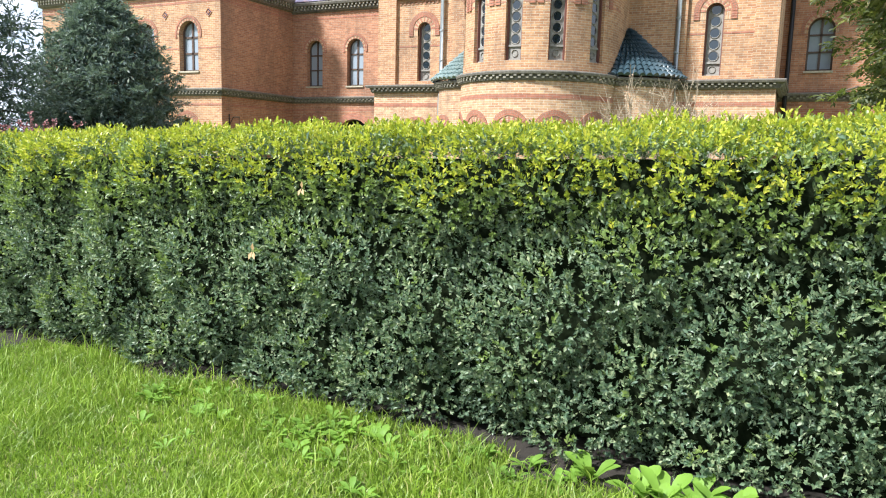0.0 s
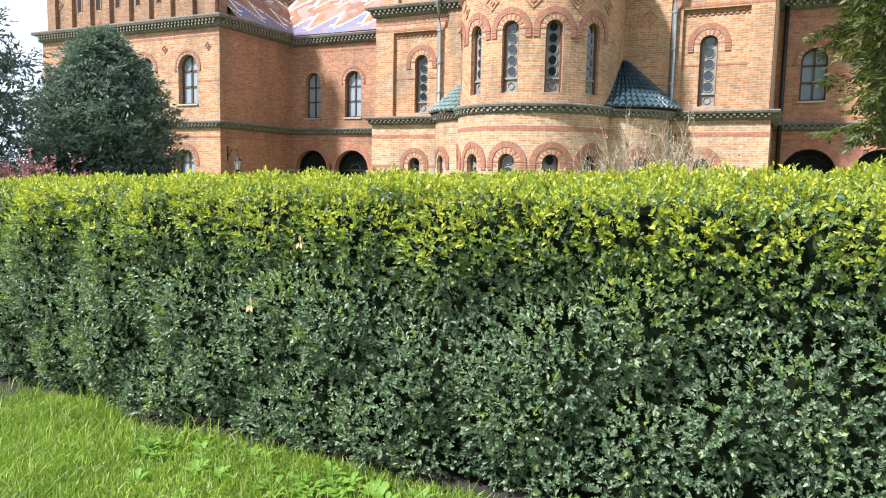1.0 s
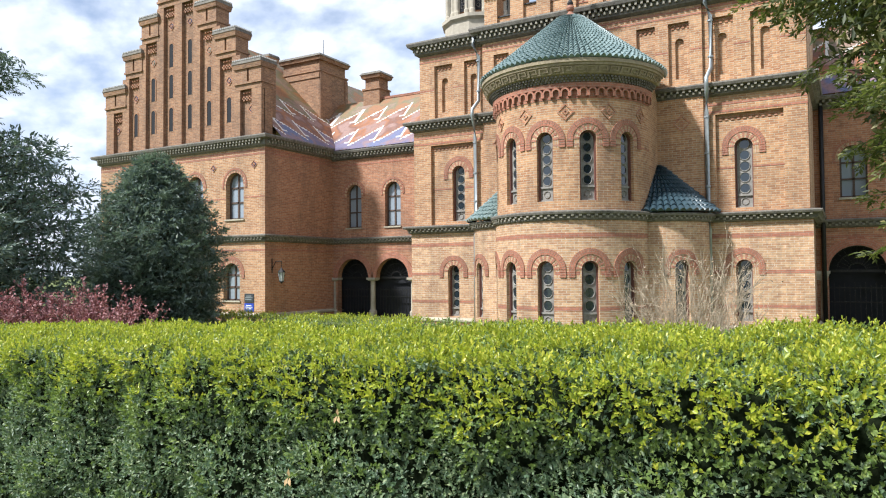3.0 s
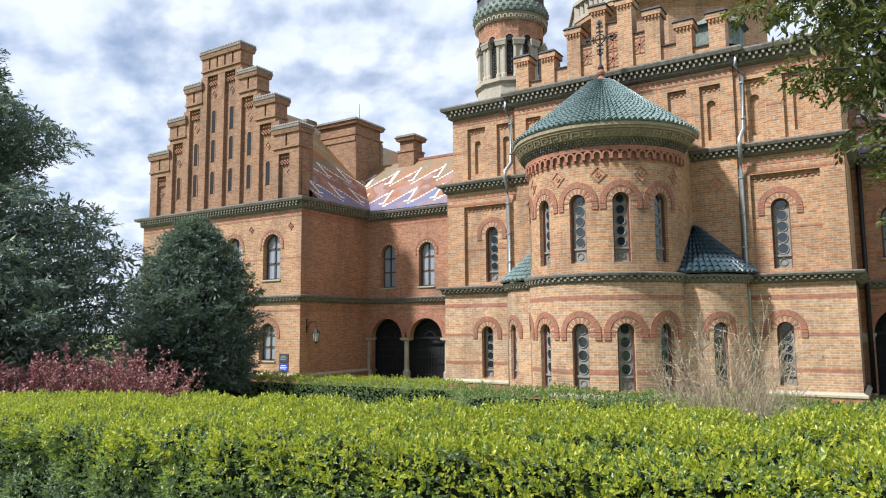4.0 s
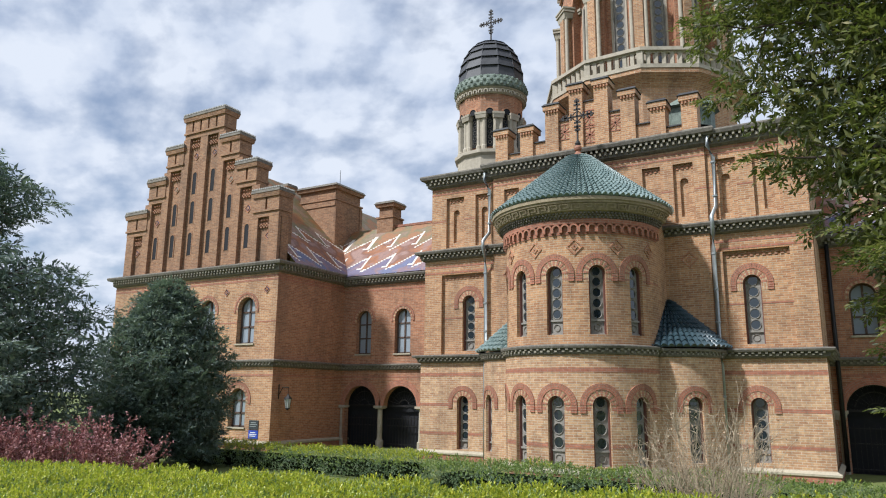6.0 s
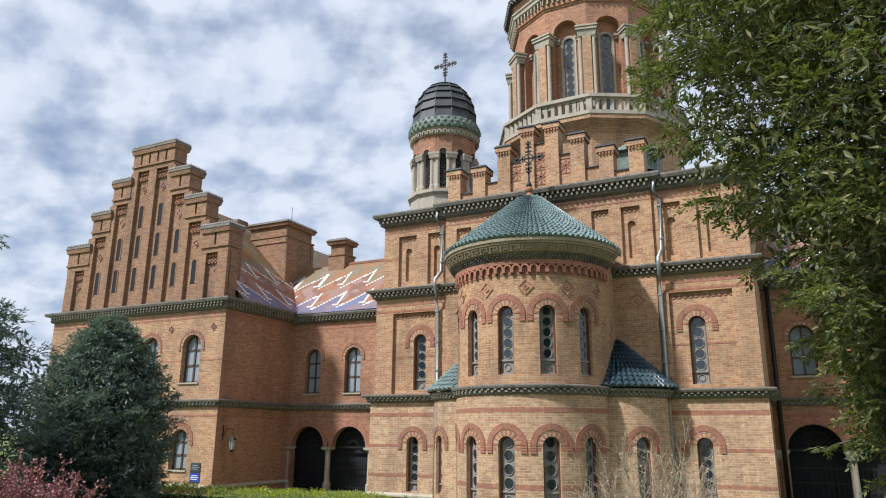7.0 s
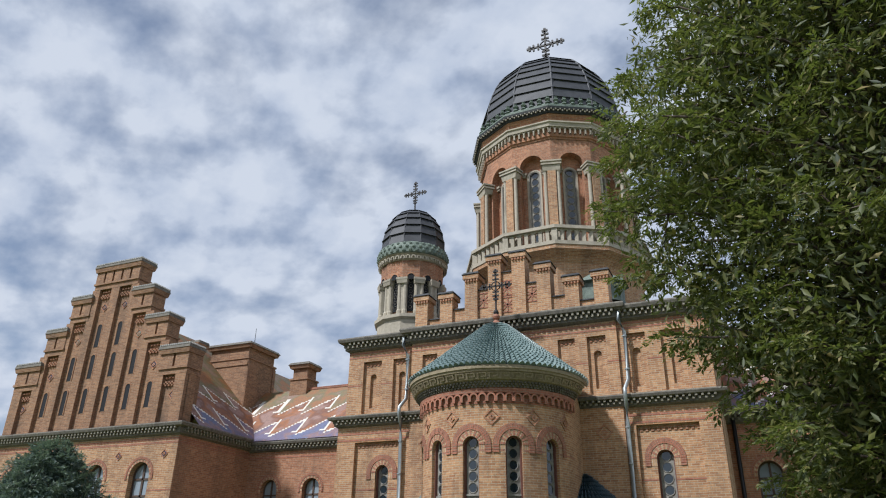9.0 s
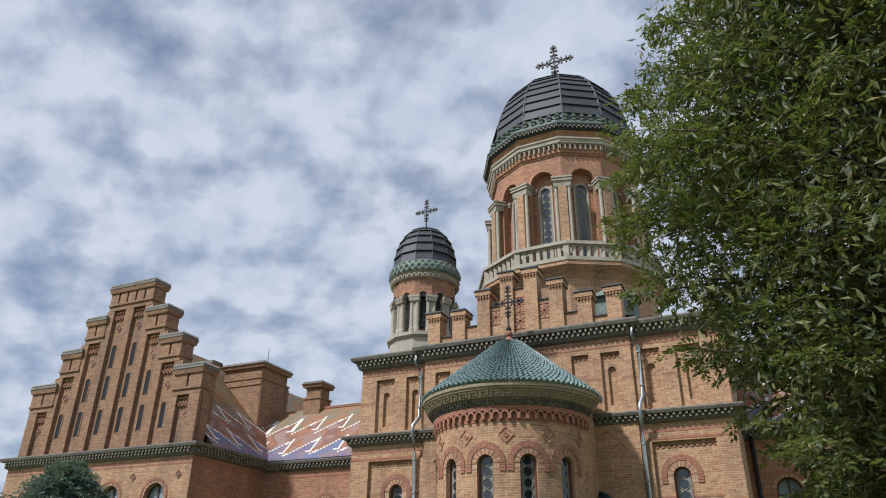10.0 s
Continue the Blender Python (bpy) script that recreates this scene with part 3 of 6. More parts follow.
# ---- apse ----
CY, RA = 23.4, 2.595
ma, mal = curved(AX, CY, RA), curved(AX, CY, RA + 0.06)
apse_up = [(radians(t) * RA, 4.35, 6.25, 0.27) for t in (-60, -30, 0, 30, 60)]
apse_lo = [(radians(t) * (RA + 0.06), 0.42, 2.22, 0.27) for t in (-60, -30, 0, 30, 60)]
qa = radians(90)
ck("apse_wall", panel(bm_new(), mal, -qa * (RA + 0.06), qa * (RA + 0.06), 0.25, 3.75, apse_lo, 0.3, 0.16), BRICK_PALE, "curved pale brick ground storey of the apse")
ck("apse_wall", panel(bm_new(), ma, -qa * RA, qa * RA, 4.0, 8.3, apse_up, 0.3, 0.16), BRICK, "curved brick upper storey of the apse")
for s in (-1, 1):
    x = AX + s * RA
    bm = bm_new()
    quad(bm, [(x, CY, 4.0), (x, YM, 4.0), (x, YM, 8.3), (x, CY, 8.3)])
    ck("apse_side", bm, BRICK)
    x = AX + s * (RA + 0.06)
    bm = bm_new()
    quad(bm, [(x, CY, 0), (x, YM, 0), (x, YM, 3.9), (x, CY, 3.9)])
    ck("apse_side", bm, BRICK_PALE)
ck("plinth", revolve(bm_new(), AX, CY, [(RA + 0.14, 0.0), (RA + 0.14, 0.25)], -90, 90, 40), BRICK_RED)
ck("water_table", revolve(bm_new(), AX, CY, [(RA + 0.14, 0.2), (RA + 0.19, 0.22), (RA + 0.19, 0.29), (RA + 0.06, 0.36)], -90, 90, 40), DENTIL)
for w in apse_up:
    slit_window(ck, ma, *w, 0.2, 5, 0.45)
    red_arch(ck, ma, w[0], w[2], w[3], 0.38)
for w in apse_lo:
    slit_window(ck, mal, *w, 0.2, 4, 0.45)
    red_arch(ck, mal, w[0], w[2], w[3], 0.38)
for z0, z1 in ((3.2, 3.34), (2.05, 2.16), (0.95, 1.08)):
    stripe(ck, mal, -qa * RA, qa * RA, z0, z1, -0.006, step=0.2, skip=apse_lo)
stripe(ck, ma, -qa * RA, qa * RA, 6.05, 6.1, -0.01, step=0.2, skip=apse_up)
for t in (-45, -15, 15, 45, 75):
    diamond(ck, ma, radians(t) * RA, 7.1, 0.27)
# arch frieze under the eaves
nf = 30
ck("frieze_wall", revolve(bm_new(), AX, CY, [(RA + 0.015, 7.5), (RA + 0.02, 8.0)], -90, 90, 40), BRICK_RED, "red brick frieze")
for k in range(nf):
    u = (-qa + 2 * qa * (k + 0.5) / nf) * RA
    ck("frieze_arch", arch_band(bm_new(), ma, u, 7.70, 0.085, 0.137, -0.12, 0.0, 0.14, 8), BRICK_RED)
ck("eaves_band", revolve(bm_new(), AX, CY, [(RA + 0.12, 7.83), (RA + 0.13, 7.98), (RA + 0.02, 7.98)], -90, 90, 40), BRICK_RED)
dent = bm_new()
for row in range(3):
    for k in range(74):
        t = radians(-92 + 184 * (k + 0.5 * (row % 2)) / 74)
        rr, z, w = RA + 0.1 + 0.05 * row, 7.99 + 0.065 * row, 0.03
        P = [(-w, 0), (w, 0), (w, 0.06), (-w, 0.06)]
        m0 = curved(AX, CY, rr + 0.06)
        u = t * (rr + 0.06)
        quad(dent, [m0(u + a, z + b, 0) for a, b in P])
        for (a, b), (c, d) in zip(P, P[1:] + P[:1]):
            quad(dent, [m0(u + a, z + b, 0), m0(u + a, z + b, 0.09), m0(u + c, z + d, 0.09), m0(u + c, z + d, 0)])
tagged(ck("dentil_course", dent, CORNICE, "rows of small stone dentils"), kind="stuff")
# meander carved round the eaves
mea = bm_new()
for k in range(26):
    for u0, u1, v0, v1 in ((0.0, 0.8, 0.84, 1.0), (0.0, 0.12, 0.0, 1.0), (0.68, 0.8, 0.3, 1.0), (0.3, 0.8, 0.3, 0.46), (0.0, -0.2, 0.0, 0.16)):
        P = []
        for a, b in ((u0, v0), (u1, v0), (u1, v1), (u0, v1)):
            t = radians(-92 + 184 * (k + a) / 26)
            rr, z = RA + 0.31 + 0.09 * b, 8.22 + 0.19 * b
            P.append((Vector((AX + rr * math.sin(t), CY - rr * math.cos(t), z)), Vector((math.sin(t), -math.cos(t), -0.35)) * 0.035))
        quad(mea, [p + o for p, o in P])
        for (p, o), (q, r) in zip(P, P[1:] + P[:1]):
            quad(mea, [p + o, p - o, q - r, q + r])
tagged(ck("meander", mea, EAVES, "meander carved in the buff eaves"), kind="stuff")
ck("eaves_cornice", revolve(bm_new(), AX, CY, [(RA, 7.98), (RA + 0.1, 8.0), (RA + 0.22, 8.18), (RA + 0.31, 8.21), (RA + 0.4, 8.42), (RA + 0.45, 8.44), (RA + 0.46, 8.5), (RA + 0.5, 8.52), (RA + 0.5, 8.63), (RA + 0.3, 8.66)], -95, 95, 48), EAVES, "carved buff stone eaves cornice")
cornice(church, ck, [(AX + (RA + 0.04) * math.sin(radians(t)), CY - (RA + 0.04) * math.cos(radians(t))) for t in range(-90, 91, 5)], 3.72, 4.06, 0.2)
APEX = (AX, CY, 11.05)


def tile_mesh(r0, z0, r1, z1, half, lift=0.075):
    """One barrel tile of a conical roof, lying at angle 0 (towards -y)."""
    V, F, n = [], [], 6
    sl = math.hypot(r1 - r0, z1 - z0)
    nr, nz = (z1 - z0) / sl, (r0 - r1) / sl
    for j, (r, z, up) in enumerate(((r0 + 0.02, z0 - 0.015, 1.25), (r1, z1, 0.8))):
        for k in range(n + 1):
            t = half * (2 * k / n - 1)
            h = lift * up * math.sin(math.pi * k / n) + (0.02 if j == 0 else 0.0)
            V.append(((r + h * nr) * math.sin(t), -(r + h * nr) * math.cos(t), z + h * nz))
    for k in range(n):
        F.append((k, k + 1, n + 2 + k, n + 1 + k))
    b = len(V)
    for k in range(n + 1):                                  # front lip
        t = half * (2 * k / n - 1)
        V.append((r0 * math.sin(t), -r0 * math.cos(t), z0 - 0.02))
    for k in range(n):
        F.append((b + k, b + k + 1, k + 1, k))
    return V, F


def cone_tiles(cx, cy, r0, z0, r1, z1, rows, cols, a0, a1, near, material, base):
    """Barrel tiles on a cone; those within the angles near are parts of their own, the rest one part."""
    rv, rf = [], []
    da = radians(a1 - a0) / cols
    for j in range(rows):
        f0, f1 = j / rows, min((j + 1.25) / rows, 1)
        q = lambda f: (r0 + (r1 - r0) * f, z0 + (z1 - z0) * f)
        V, F = tile_mesh(*q(f0), *q(f1), da * 0.47)
        me = bpy.data.meshes.new("tile")
        me.from_pydata(V, [], F)
        me.materials.append(material)
        me.polygons.foreach_set("use_smooth", [False] * len(me.polygons))
        for k in range(cols):
            t = radians(a0) + da * (k + 0.5)
            M = Matrix.Translation((cx, cy, random.uniform(-0.008, 0.008))) @ Matrix.Rotation(t + random.uniform(-0.004, 0.004), 4, "Z")
            if near and near[0] < math.degrees(t) < near[1]:
                ob = new("tile", me)
                ob.parent = base
                ob.matrix_basis = M
            else:
                b = len(rv)
                rv += [tuple(M @ Vector(v)) for v in V]
                rf += [tuple(b + i for i in f) for f in F]
    me = bpy.data.meshes.new("tiles")
    me.from_pydata(rv, [], rf)
    me.materials.append(material)
    me.polygons.foreach_set("use_smooth", [False] * len(me.polygons))
    ob = tagged(new("tiles", me), kind="stuff")
    ob.parent = base


ar = ck("apse_roof", revolve(bm_new(), AX, CY, [(RA + 0.44, 8.62), (0.28, 10.88), (0.0, 10.98)], -110, 110, 60), BASE_SHADE_TILE, "conical roof of glazed green tiles")
cone_tiles(AX, CY, RA + 0.5, 8.66, 0.3, 10.92, 19, 62, -110, 110, (-10, 46), GREENTILE, ar)
ck("roof_cap", revolve(bm_new(), AX, CY, [(0.42, 10.74), (0.36, 10.86), (0.1, 11.1), (0.07, 11.16), (0.12, 11.2), (0.14, 11.27), (0.12, 11.34), (0.05, 11.4), (0.0, 11.41)], 0, 360, 20), plain_mat("terracotta_cap", (0.26, 0.11, 0.07), (0.34, 0.16, 0.10), 8, 0.7), "terracotta cap with ball finial")

# stair turrets beside the apse
for s in (-1, 1):
    cx, r = AX + s * 2.55, 1.72
    mt = curved(cx, YM - 0.1, r)
    a0, a1 = (-90, 20) if s < 0 else (-20, 90)
    hole = (radians(s * 38) * r, 0.5, 2.25, 0.25)
    ck("stair_turret_wall", panel(bm_new(), mt, radians(a0) * r, radians(a1) * r, 0, 3.75, [hole], 0.25, 0.14), BRICK_PALE)
    slit_window(ck, mt, *hole, 0.18, 4)
    red_arch(ck, mt, hole[0], hole[2], hole[3], 0.34)
    cornice(church, ck, [(cx + r * math.sin(radians(t)), YM - 0.1 - r * math.cos(radians(t))) for t in range(a0, a1 + 1, 5)], 3.72, 4.02, 0.2)
    sr = ck("stair_turret_roof", revolve(bm_new(), cx, YM - 0.1, [(r + 0.22, 4.03), (0.0, 5.73)], a0, a1, 30), BASE_SHADE_TILE, "half-cone roof of glazed tiles, darker at right for apse shade")
    # right roof's tiles get the dark colour to paint the apse's shade
    cone_tiles(cx, YM - 0.1, r + 0.26, 4.06, 0.1, 5.72, 11, 17, a0, a1, (a0, a1) if s > 0 else None, BASE_SHADE_TILE if s > 0 else GREENTILE, sr)

# downpipes
def tube(bm, pts, r, n=8):
    pts = [Vector(p) for p in pts]
    rings = []
    for k, p in enumerate(pts):
        d = (pts[min(k + 1, len(pts) - 1)] - pts[max(k - 1, 0)]).normalized()
        e = d.orthogonal().normalized() if abs(d.z) < 0.99 else Vector((1, 0, 0))
        f = d.cross(e).normalized()
        rr = r[k] if isinstance(r, (list, tuple)) else r
        rings.append([bm.verts.new(p + (e * math.cos(2 * math.pi * i / n) + f * math.sin(2 * math.pi * i / n)) * rr) for i in range(n)])
    for a, b in zip(rings, rings[1:]):
        for i in range(n):
            bm.faces.new((a[i], a[(i + 1) % n], b[(i + 1) % n], b[i]))
    bm.faces.new(rings[0][::-1])
    bm.faces.new(rings[-1])
    return bm


for x, s in ((-12.5, 1), (-3.9, 1)):
    bm = bm_new()
    tube(bm, [(x, YM - 0.32, 11.3), (x, YM - 0.32, 11.0), (x + 0.12, YM - 0.12, 10.6), (x + 0.12, YM - 0.12, 8.85), (x + 0.02, YM - 0.5, 8.45), (x + 0.02, YM - 0.5, 8.2), (x, YM - 0.3, 7.9), (x - 0.05, YM - 0.14, 7.4), (x - 0.05, YM - 0.14, 4.5), (x + 0.05, YM - 0.5, 4.1), (x + 0.05, YM - 0.5, 3.9), (x, YM - 0.3, 3.5), (x, YM - 0.3, 0.1)], 0.07)
    dp = ck("downpipe", bm, ZINC, "grey zinc downpipe", True)
    for z in (10.4, 9.2, 7.2, 6.0, 4.9, 2.5, 1.2):
        yy = YM - 0.12 if z > 8.5 else YM - 0.14 if z > 4 else YM - 0.3
        part("pipe_clip", revolve(bm_new(), x + (0.12 if z > 8.5 else -0.05 if z > 4 else 0), yy, [(0.07, z), (0.09, z), (0.09, z + 0.05), (0.07, z + 0.05)], 0, 360, 10), ZINC, dp)

# ---- dome and drum ----
DY = 33.3
ND = 12
A12 = [(k * 360 / ND + 17.0) for k in range(ND)]                    # corners of the twelve sides


def poly12(r):
    return [(AX + r * math.sin(radians(-t)), DY - r * math.cos(radians(-t))) for t in A12][::-1]


def ring12(bm, profile):
    return run_profile(bm, poly12(1.0) if 0 else poly12(3.0), [(r - 3.0, z) for r, z in profile], True)


ck("drum_base", ring12(bm_new(), [(4.15, 11), (4.15, 15.7), (4.35, 15.95), (4.7, 16.2), (4.7, 16.4), (4.0, 16.4)]), BRICK, "brick drum base with moulded edge")
# balcony: rail, floor and balusters
ck("balcony_rail", ring12(bm_new(), [(4.5, 17.2), (4.78, 17.2), (4.78, 17.36), (4.5, 17.36), (4.5, 17.2)]), STONE, "pale stone balustrade")
ck("balcony_kerb", ring12(bm_new(), [(4.52, 16.4), (4.74, 16.4), (4.74, 16.58), (4.52, 16.58)]), STONE)
pts = poly12(4.63)
for k in range(ND):
    a, b = Vector(pts[k]), Vector(pts[(k + 1) % ND])
    if (a.y + b.y) / 2 > DY + 1.5:
        continue
    for i in range(7):
        p = a.lerp(b, i / 7)
        w = 0.13 if i == 0 else 0.085
        ck("baluster", box(bm_new(), p.x - w, p.x + w, p.y - w, p.y + w, 16.56, 17.22), STONE)
for k in range(ND):
    a, b = Vector(pts[k]), Vector(pts[(k + 1) % ND])
    L2 = (b - a).length
    d = (b - a) / L2
    o = Vector((d.y, -d.x))
    mk12 = (lambda a, d, o: (lambda u, z, dd: (*(a + d * u - o * dd), z)))(a, d, o)
    for i in range(7):
        if (a.y + b.y) / 2 < DY + 1.5:
            ck("balustrade_arch", arch_band(bm_new(), mk12, L2 * (i + 0.5) / 7, 17.03, 0.11, 0.19, -0.07, 0.07, 0, 6), STONE)
# drum sides: tall niches with slit windows between clustered piers
RW = 3.92
pw = poly12(RW)
for k in range(ND):
    a, b = Vector(pw[k]), Vector(pw[(k + 1) % ND])
    if (a.y + b.y) / 2 > DY + 1.5:
        continue
    L2 = (b - a).length
    d = (b - a) / L2
    o = Vector((d.y, -d.x))
    mf = (lambda a, d, o: (lambda u, z, dd: (*(a + d * u - o * dd), z)))(a, d, o)
    h = (L2 / 2, 16.4, 21.25, 0.6)
    bm = panel(bm_new(), mf, 0, L2, 16.4, 22.75, [h], 0.42)
    fa = ck("drum_wall", bm, BRICK_ORANGE, "orange brick drum side with a tall niche")
    m2 = (lambda mf: (lambda u, z, dd: mf(u, z, dd + 0.42)))(mf)
    w = (L2 / 2, 16.7, 20.85, 0.3)
    part("niche_back", panel(bm_new(), m2, L2 / 2 - 0.62, L2 / 2 + 0.62, 16.4, 21.9, [w], 0.15), BRICK_ORANGE, fa).matrix_parent_inverse = Matrix()
    slit_window(ck, m2, *w, 0.06, 11, 0.1, False)
    part("window_surround", arch_band(bm_new(), m2, L2 / 2, 20.85, 0.3, 0.38, -0.05, 0.02, 4.15), STONE, fa)
    for s in (-1, 1):
        for za, zc, e in ((20.86, 20.98, 0.0), (20.98, 21.1, 0.05)):
            sh = bm_new()
            ua, ub = sorted((L2 / 2 + s * (0.42 - e), L2 / 2 + s * 0.6))
            quad(sh, [mf(ua, za, 0.3 - e), mf(ub, za, 0.3 - e), mf(ub, zc, 0.3 - e), mf(ua, zc, 0.3 - e)])
            quad(sh, [mf(ua, za, 0.42), mf(ub, za, 0.42), mf(ub, za, 0.3 - e), mf(ua, za, 0.3 - e)])
            quad(sh, [mf(ua, za, 0.42), mf(ua, za, 0.3 - e), mf(ua, zc, 0.3 - e), mf(ua, zc, 0.42)])
            quad(sh, [mf(ub, za, 0.42), mf(ub, za, 0.3 - e), mf(ub, zc, 0.3 - e), mf(ub, zc, 0.42)])
            part("impost", sh, STONE, fa)
    part("niche_arch", arch_band(bm_new(), mf, L2 / 2, 21.25, 0.6, 0.72, -0.025, 0.1), BRICK_ORANGE, fa)
for k in range(ND):
    p = Vector(poly12(4.05)[k])
    if p.y > DY + 1.5:
        continue
    out = (p - Vector((AX, DY))).normalized()
    tan = Vector((-out.y, out.x))
    pier = ck("drum_pier", rbox(bm_new(), p, out, 0.2, 0.2, 16.4, 20.75), BRICK)
    for s in (-1, 1):
        c = p + tan * (0.31 * s) + out * 0.08
        part("colonnette", revolve(bm_new(), c.x, c.y, [(0.13, 16.4), (0.13, 17.5), (0.095, 17.58), (0.085, 20.5), (0.12, 20.6), (0.0, 20.6)], 0, 360, 10), STONE, pier)
    for hw, hd, za, zc, g in ((0.4, 0.2, 20.58, 20.86, 0.05), (0.5, 0.3, 20.88, 20.96, 0.0), (0.46, 0.26, 20.96, 21.04, 0.0), (0.52, 0.32, 21.04, 21.12, 0.0)):
        part("capital", rbox(bm_new(), p, out, hw, hd, za, zc, g), STONE, pier)
    part("pedestal", rbox(bm_new(), p, out, 0.46, 0.26, 16.4, 17.35, -0.03), STONE, pier)
ck("drum_frieze_wall", ring12(bm_new(), [(3.93, 22.6), (3.93, 22.7), (4.0, 22.72), (4.0, 23.6), (4.06, 23.62), (4.2, 23.98)]), BRICK_ORANGE)
pf = poly12(4.03)
for k in range(ND):
    a, b = Vector(pf[k]), Vector(pf[(k + 1) % ND])
    L2 = (b - a).length
    d = (b - a) / L2
    o = Vector((d.y, -d.x))
    mf = (lambda a, d, o: (lambda u, z, dd: (*(a + d * u - o * dd), z)))(a, d, o)
    for i in range(8):
        if (a.y + b.y) / 2 < DY + 1.5:
            ck("frieze_arch", arch_band(bm_new(), mf, L2 * (i + 0.5) / 8, 23.08, 0.095, 0.136, -0.14, 0, 0.22, 8), STONE)
ck("frieze_band", ring12(bm_new(), [(4.0, 23.2), (4.18, 23.2), (4.2, 23.38), (4.26, 23.42), (4.26, 23.5), (4.0, 23.52)]), STONE)
ck("drum_cornice", ring12(bm_new(), [(4.1, 23.92), (4.26, 23.96), (4.28, 24.08), (4.42, 24.12), (4.45, 24.24), (4.1, 24.32)]), DARKTILE, "dark toothed eaves of the drum")
bm = bm_new()
pe = poly12(4.45)
for k in range(ND):
    a, b = Vector(pe[k]), Vector(pe[(k + 1) % ND])
    o = Vector(((b - a).y, -(b - a).x))
    for i in range(20):
        rbox(bm, a.lerp(b, (i + 0.5) / 20) + o.normalized() * 0.0, o, 0.032, 0.03, 23.98 + 0.08 * (i % 2), 24.06 + 0.08 * (i % 2))
tagged(ck("tooth_course", bm, TEETH), kind="stuff")
ck("copper_gutter", ring12(bm_new(), [(4.2, 24.28), (4.34, 24.32), (4.34, 24.44), (4.2, 24.48), (4.16, 24.62), (3.95, 24.66), (3.85, 24.5)]), COPPER, "green copper crest")
pc = poly12(4.16)
for k in range(ND):
    a, b = Vector(pc[k]), Vector(pc[(k + 1) % ND])
    if (a.y + b.y) / 2 > DY + 1.5:
        continue
    for i in range(5):
        p = a.lerp(b, i / 5)
        ck("crest_leaf", revolve(bm_new(), p.x, p.y, [(0.0, 24.58), (0.15, 24.62), (0.06, 24.74), (0.16, 24.84), (0.12, 24.9), (0.06, 24.94), (0.1, 25.02), (0.0, 25.06)], 0, 360, 6), COPPER)


def dome(cx, cy, r, z0, h, n, rot, steps, ribw):
    prof = [(r * math.cos(t) ** 0.82 if t < 1.56 else 0.0, z0 + h * math.sin(t)) for t in [math.pi / 2 * i / steps for i in range(steps + 1)]]
    bm = bm_new()
    for (r0, za), (r1, zb) in zip(prof, prof[1:]):
        # each course overlaps the one below
        P0 = [(cx + (r0 + 0.09) * math.sin(radians(rot + 360 / n * k)), cy - (r0 + 0.09) * math.cos(radians(rot + 360 / n * k)), za) for k in range(n)]
        P1 = [(cx + r1 * math.sin(radians(rot + 360 / n * k)), cy - r1 * math.cos(radians(rot + 360 / n * k)), zb) for k in range(n)]
        Pi = [(cx + r0 * math.sin(radians(rot + 360 / n * k)), cy - r0 * math.cos(radians(rot + 360 / n * k)), za) for k in range(n)]
        for k in range(n):
            j = (k + 1) % n
            quad(bm, [P0[k], P0[j], P1[j], P1[k]] if r1 > 1e-3 else [P0[k], P0[j], P1[j]], None if r1 > 1e-3 else [(0, 0)] * 3)
            quad(bm, [Pi[k], Pi[j], P0[j], P0[k]])
    ob = ck("dome", bm, DOMEMETAL, "dark ribbed metal dome")
    for k in range(n):
        t = radians(rot + 360 / n * k)
        part("rib", tube(bm_new(), [(cx + (q + 0.03) * math.sin(t), cy - (q + 0.03) * math.cos(t), z) for q, z in prof[:-1]], ribw, 6), DOMEMETAL, ob)
    return ob


dome(AX, DY, 4.02, 24.5, 5.3, 12, 17.0, 13, 0.055)


def cross(cx, cy, z0, h, name="roof_cross"):
    """A wrought cross with trefoil ends and a ring round its middle."""
    bm = bm_new()
    w = h * 0.016
    zc = z0 + h * 0.66
    arm = h * 0.3
    box(bm, cx - w, cx + w, cy - w, cy + w, z0, z0 + h)
    box(bm, cx - arm, cx + arm, cy - w, cy + w, zc - w, zc + w)
    for ex, ez in ((-arm, 0), (arm, 0), (0, h - h * 0.66), (0, -arm)):
        for q in (0.75, 0.45):
            x, z = cx + ex * q, zc + ez * q
            s = h * 0.07
            if ex:
                box(bm, x - w, x + w, cy - w, cy + w, z - s, z + s)
            else:
                box(bm, x - s, x + s, cy - w, cy + w, z - w, z + w)
        x, z = cx + ex, zc + ez
        for dx, dz in ((1, 0), (-1, 0), (0, 1), (0, -1)):
            s = h * 0.035
            box(bm, x + dx * s - w * 1.3, x + dx * s + w * 1.3, cy - w, cy + w, z + dz * s - w * 1.3, z + dz * s + w * 1.3)
    ring = [(cx + h * 0.1 * math.cos(a * math.pi / 8), cy, zc + h * 0.1 * math.sin(a * math.pi / 8)) for a in range(17)]
    tube(bm, ring, w * 0.9, 5)
    c = ck(name, bm, IRON, "wrought iron cross with trefoil ends")
    part("ball", revolve(bm_new(), cx, cy, [(0, z0 - 0.02), (h * 0.05, z0), (h * 0.06, z0 + h * 0.06), (h * 0.03, z0 + h * 0.12), (0, z0 + h * 0.13)], 0, 360, 12), IRON, c)


cross(AX, DY, 29.75, 3.3)
cross(AX, CY, 11.35, 1.75)

# ---- corner turret ----
TX, TY = -14.05, 28.2


def ringt(bm, prof, n=12):
    return revolve(bm, TX, TY, prof, 9, 369, n)


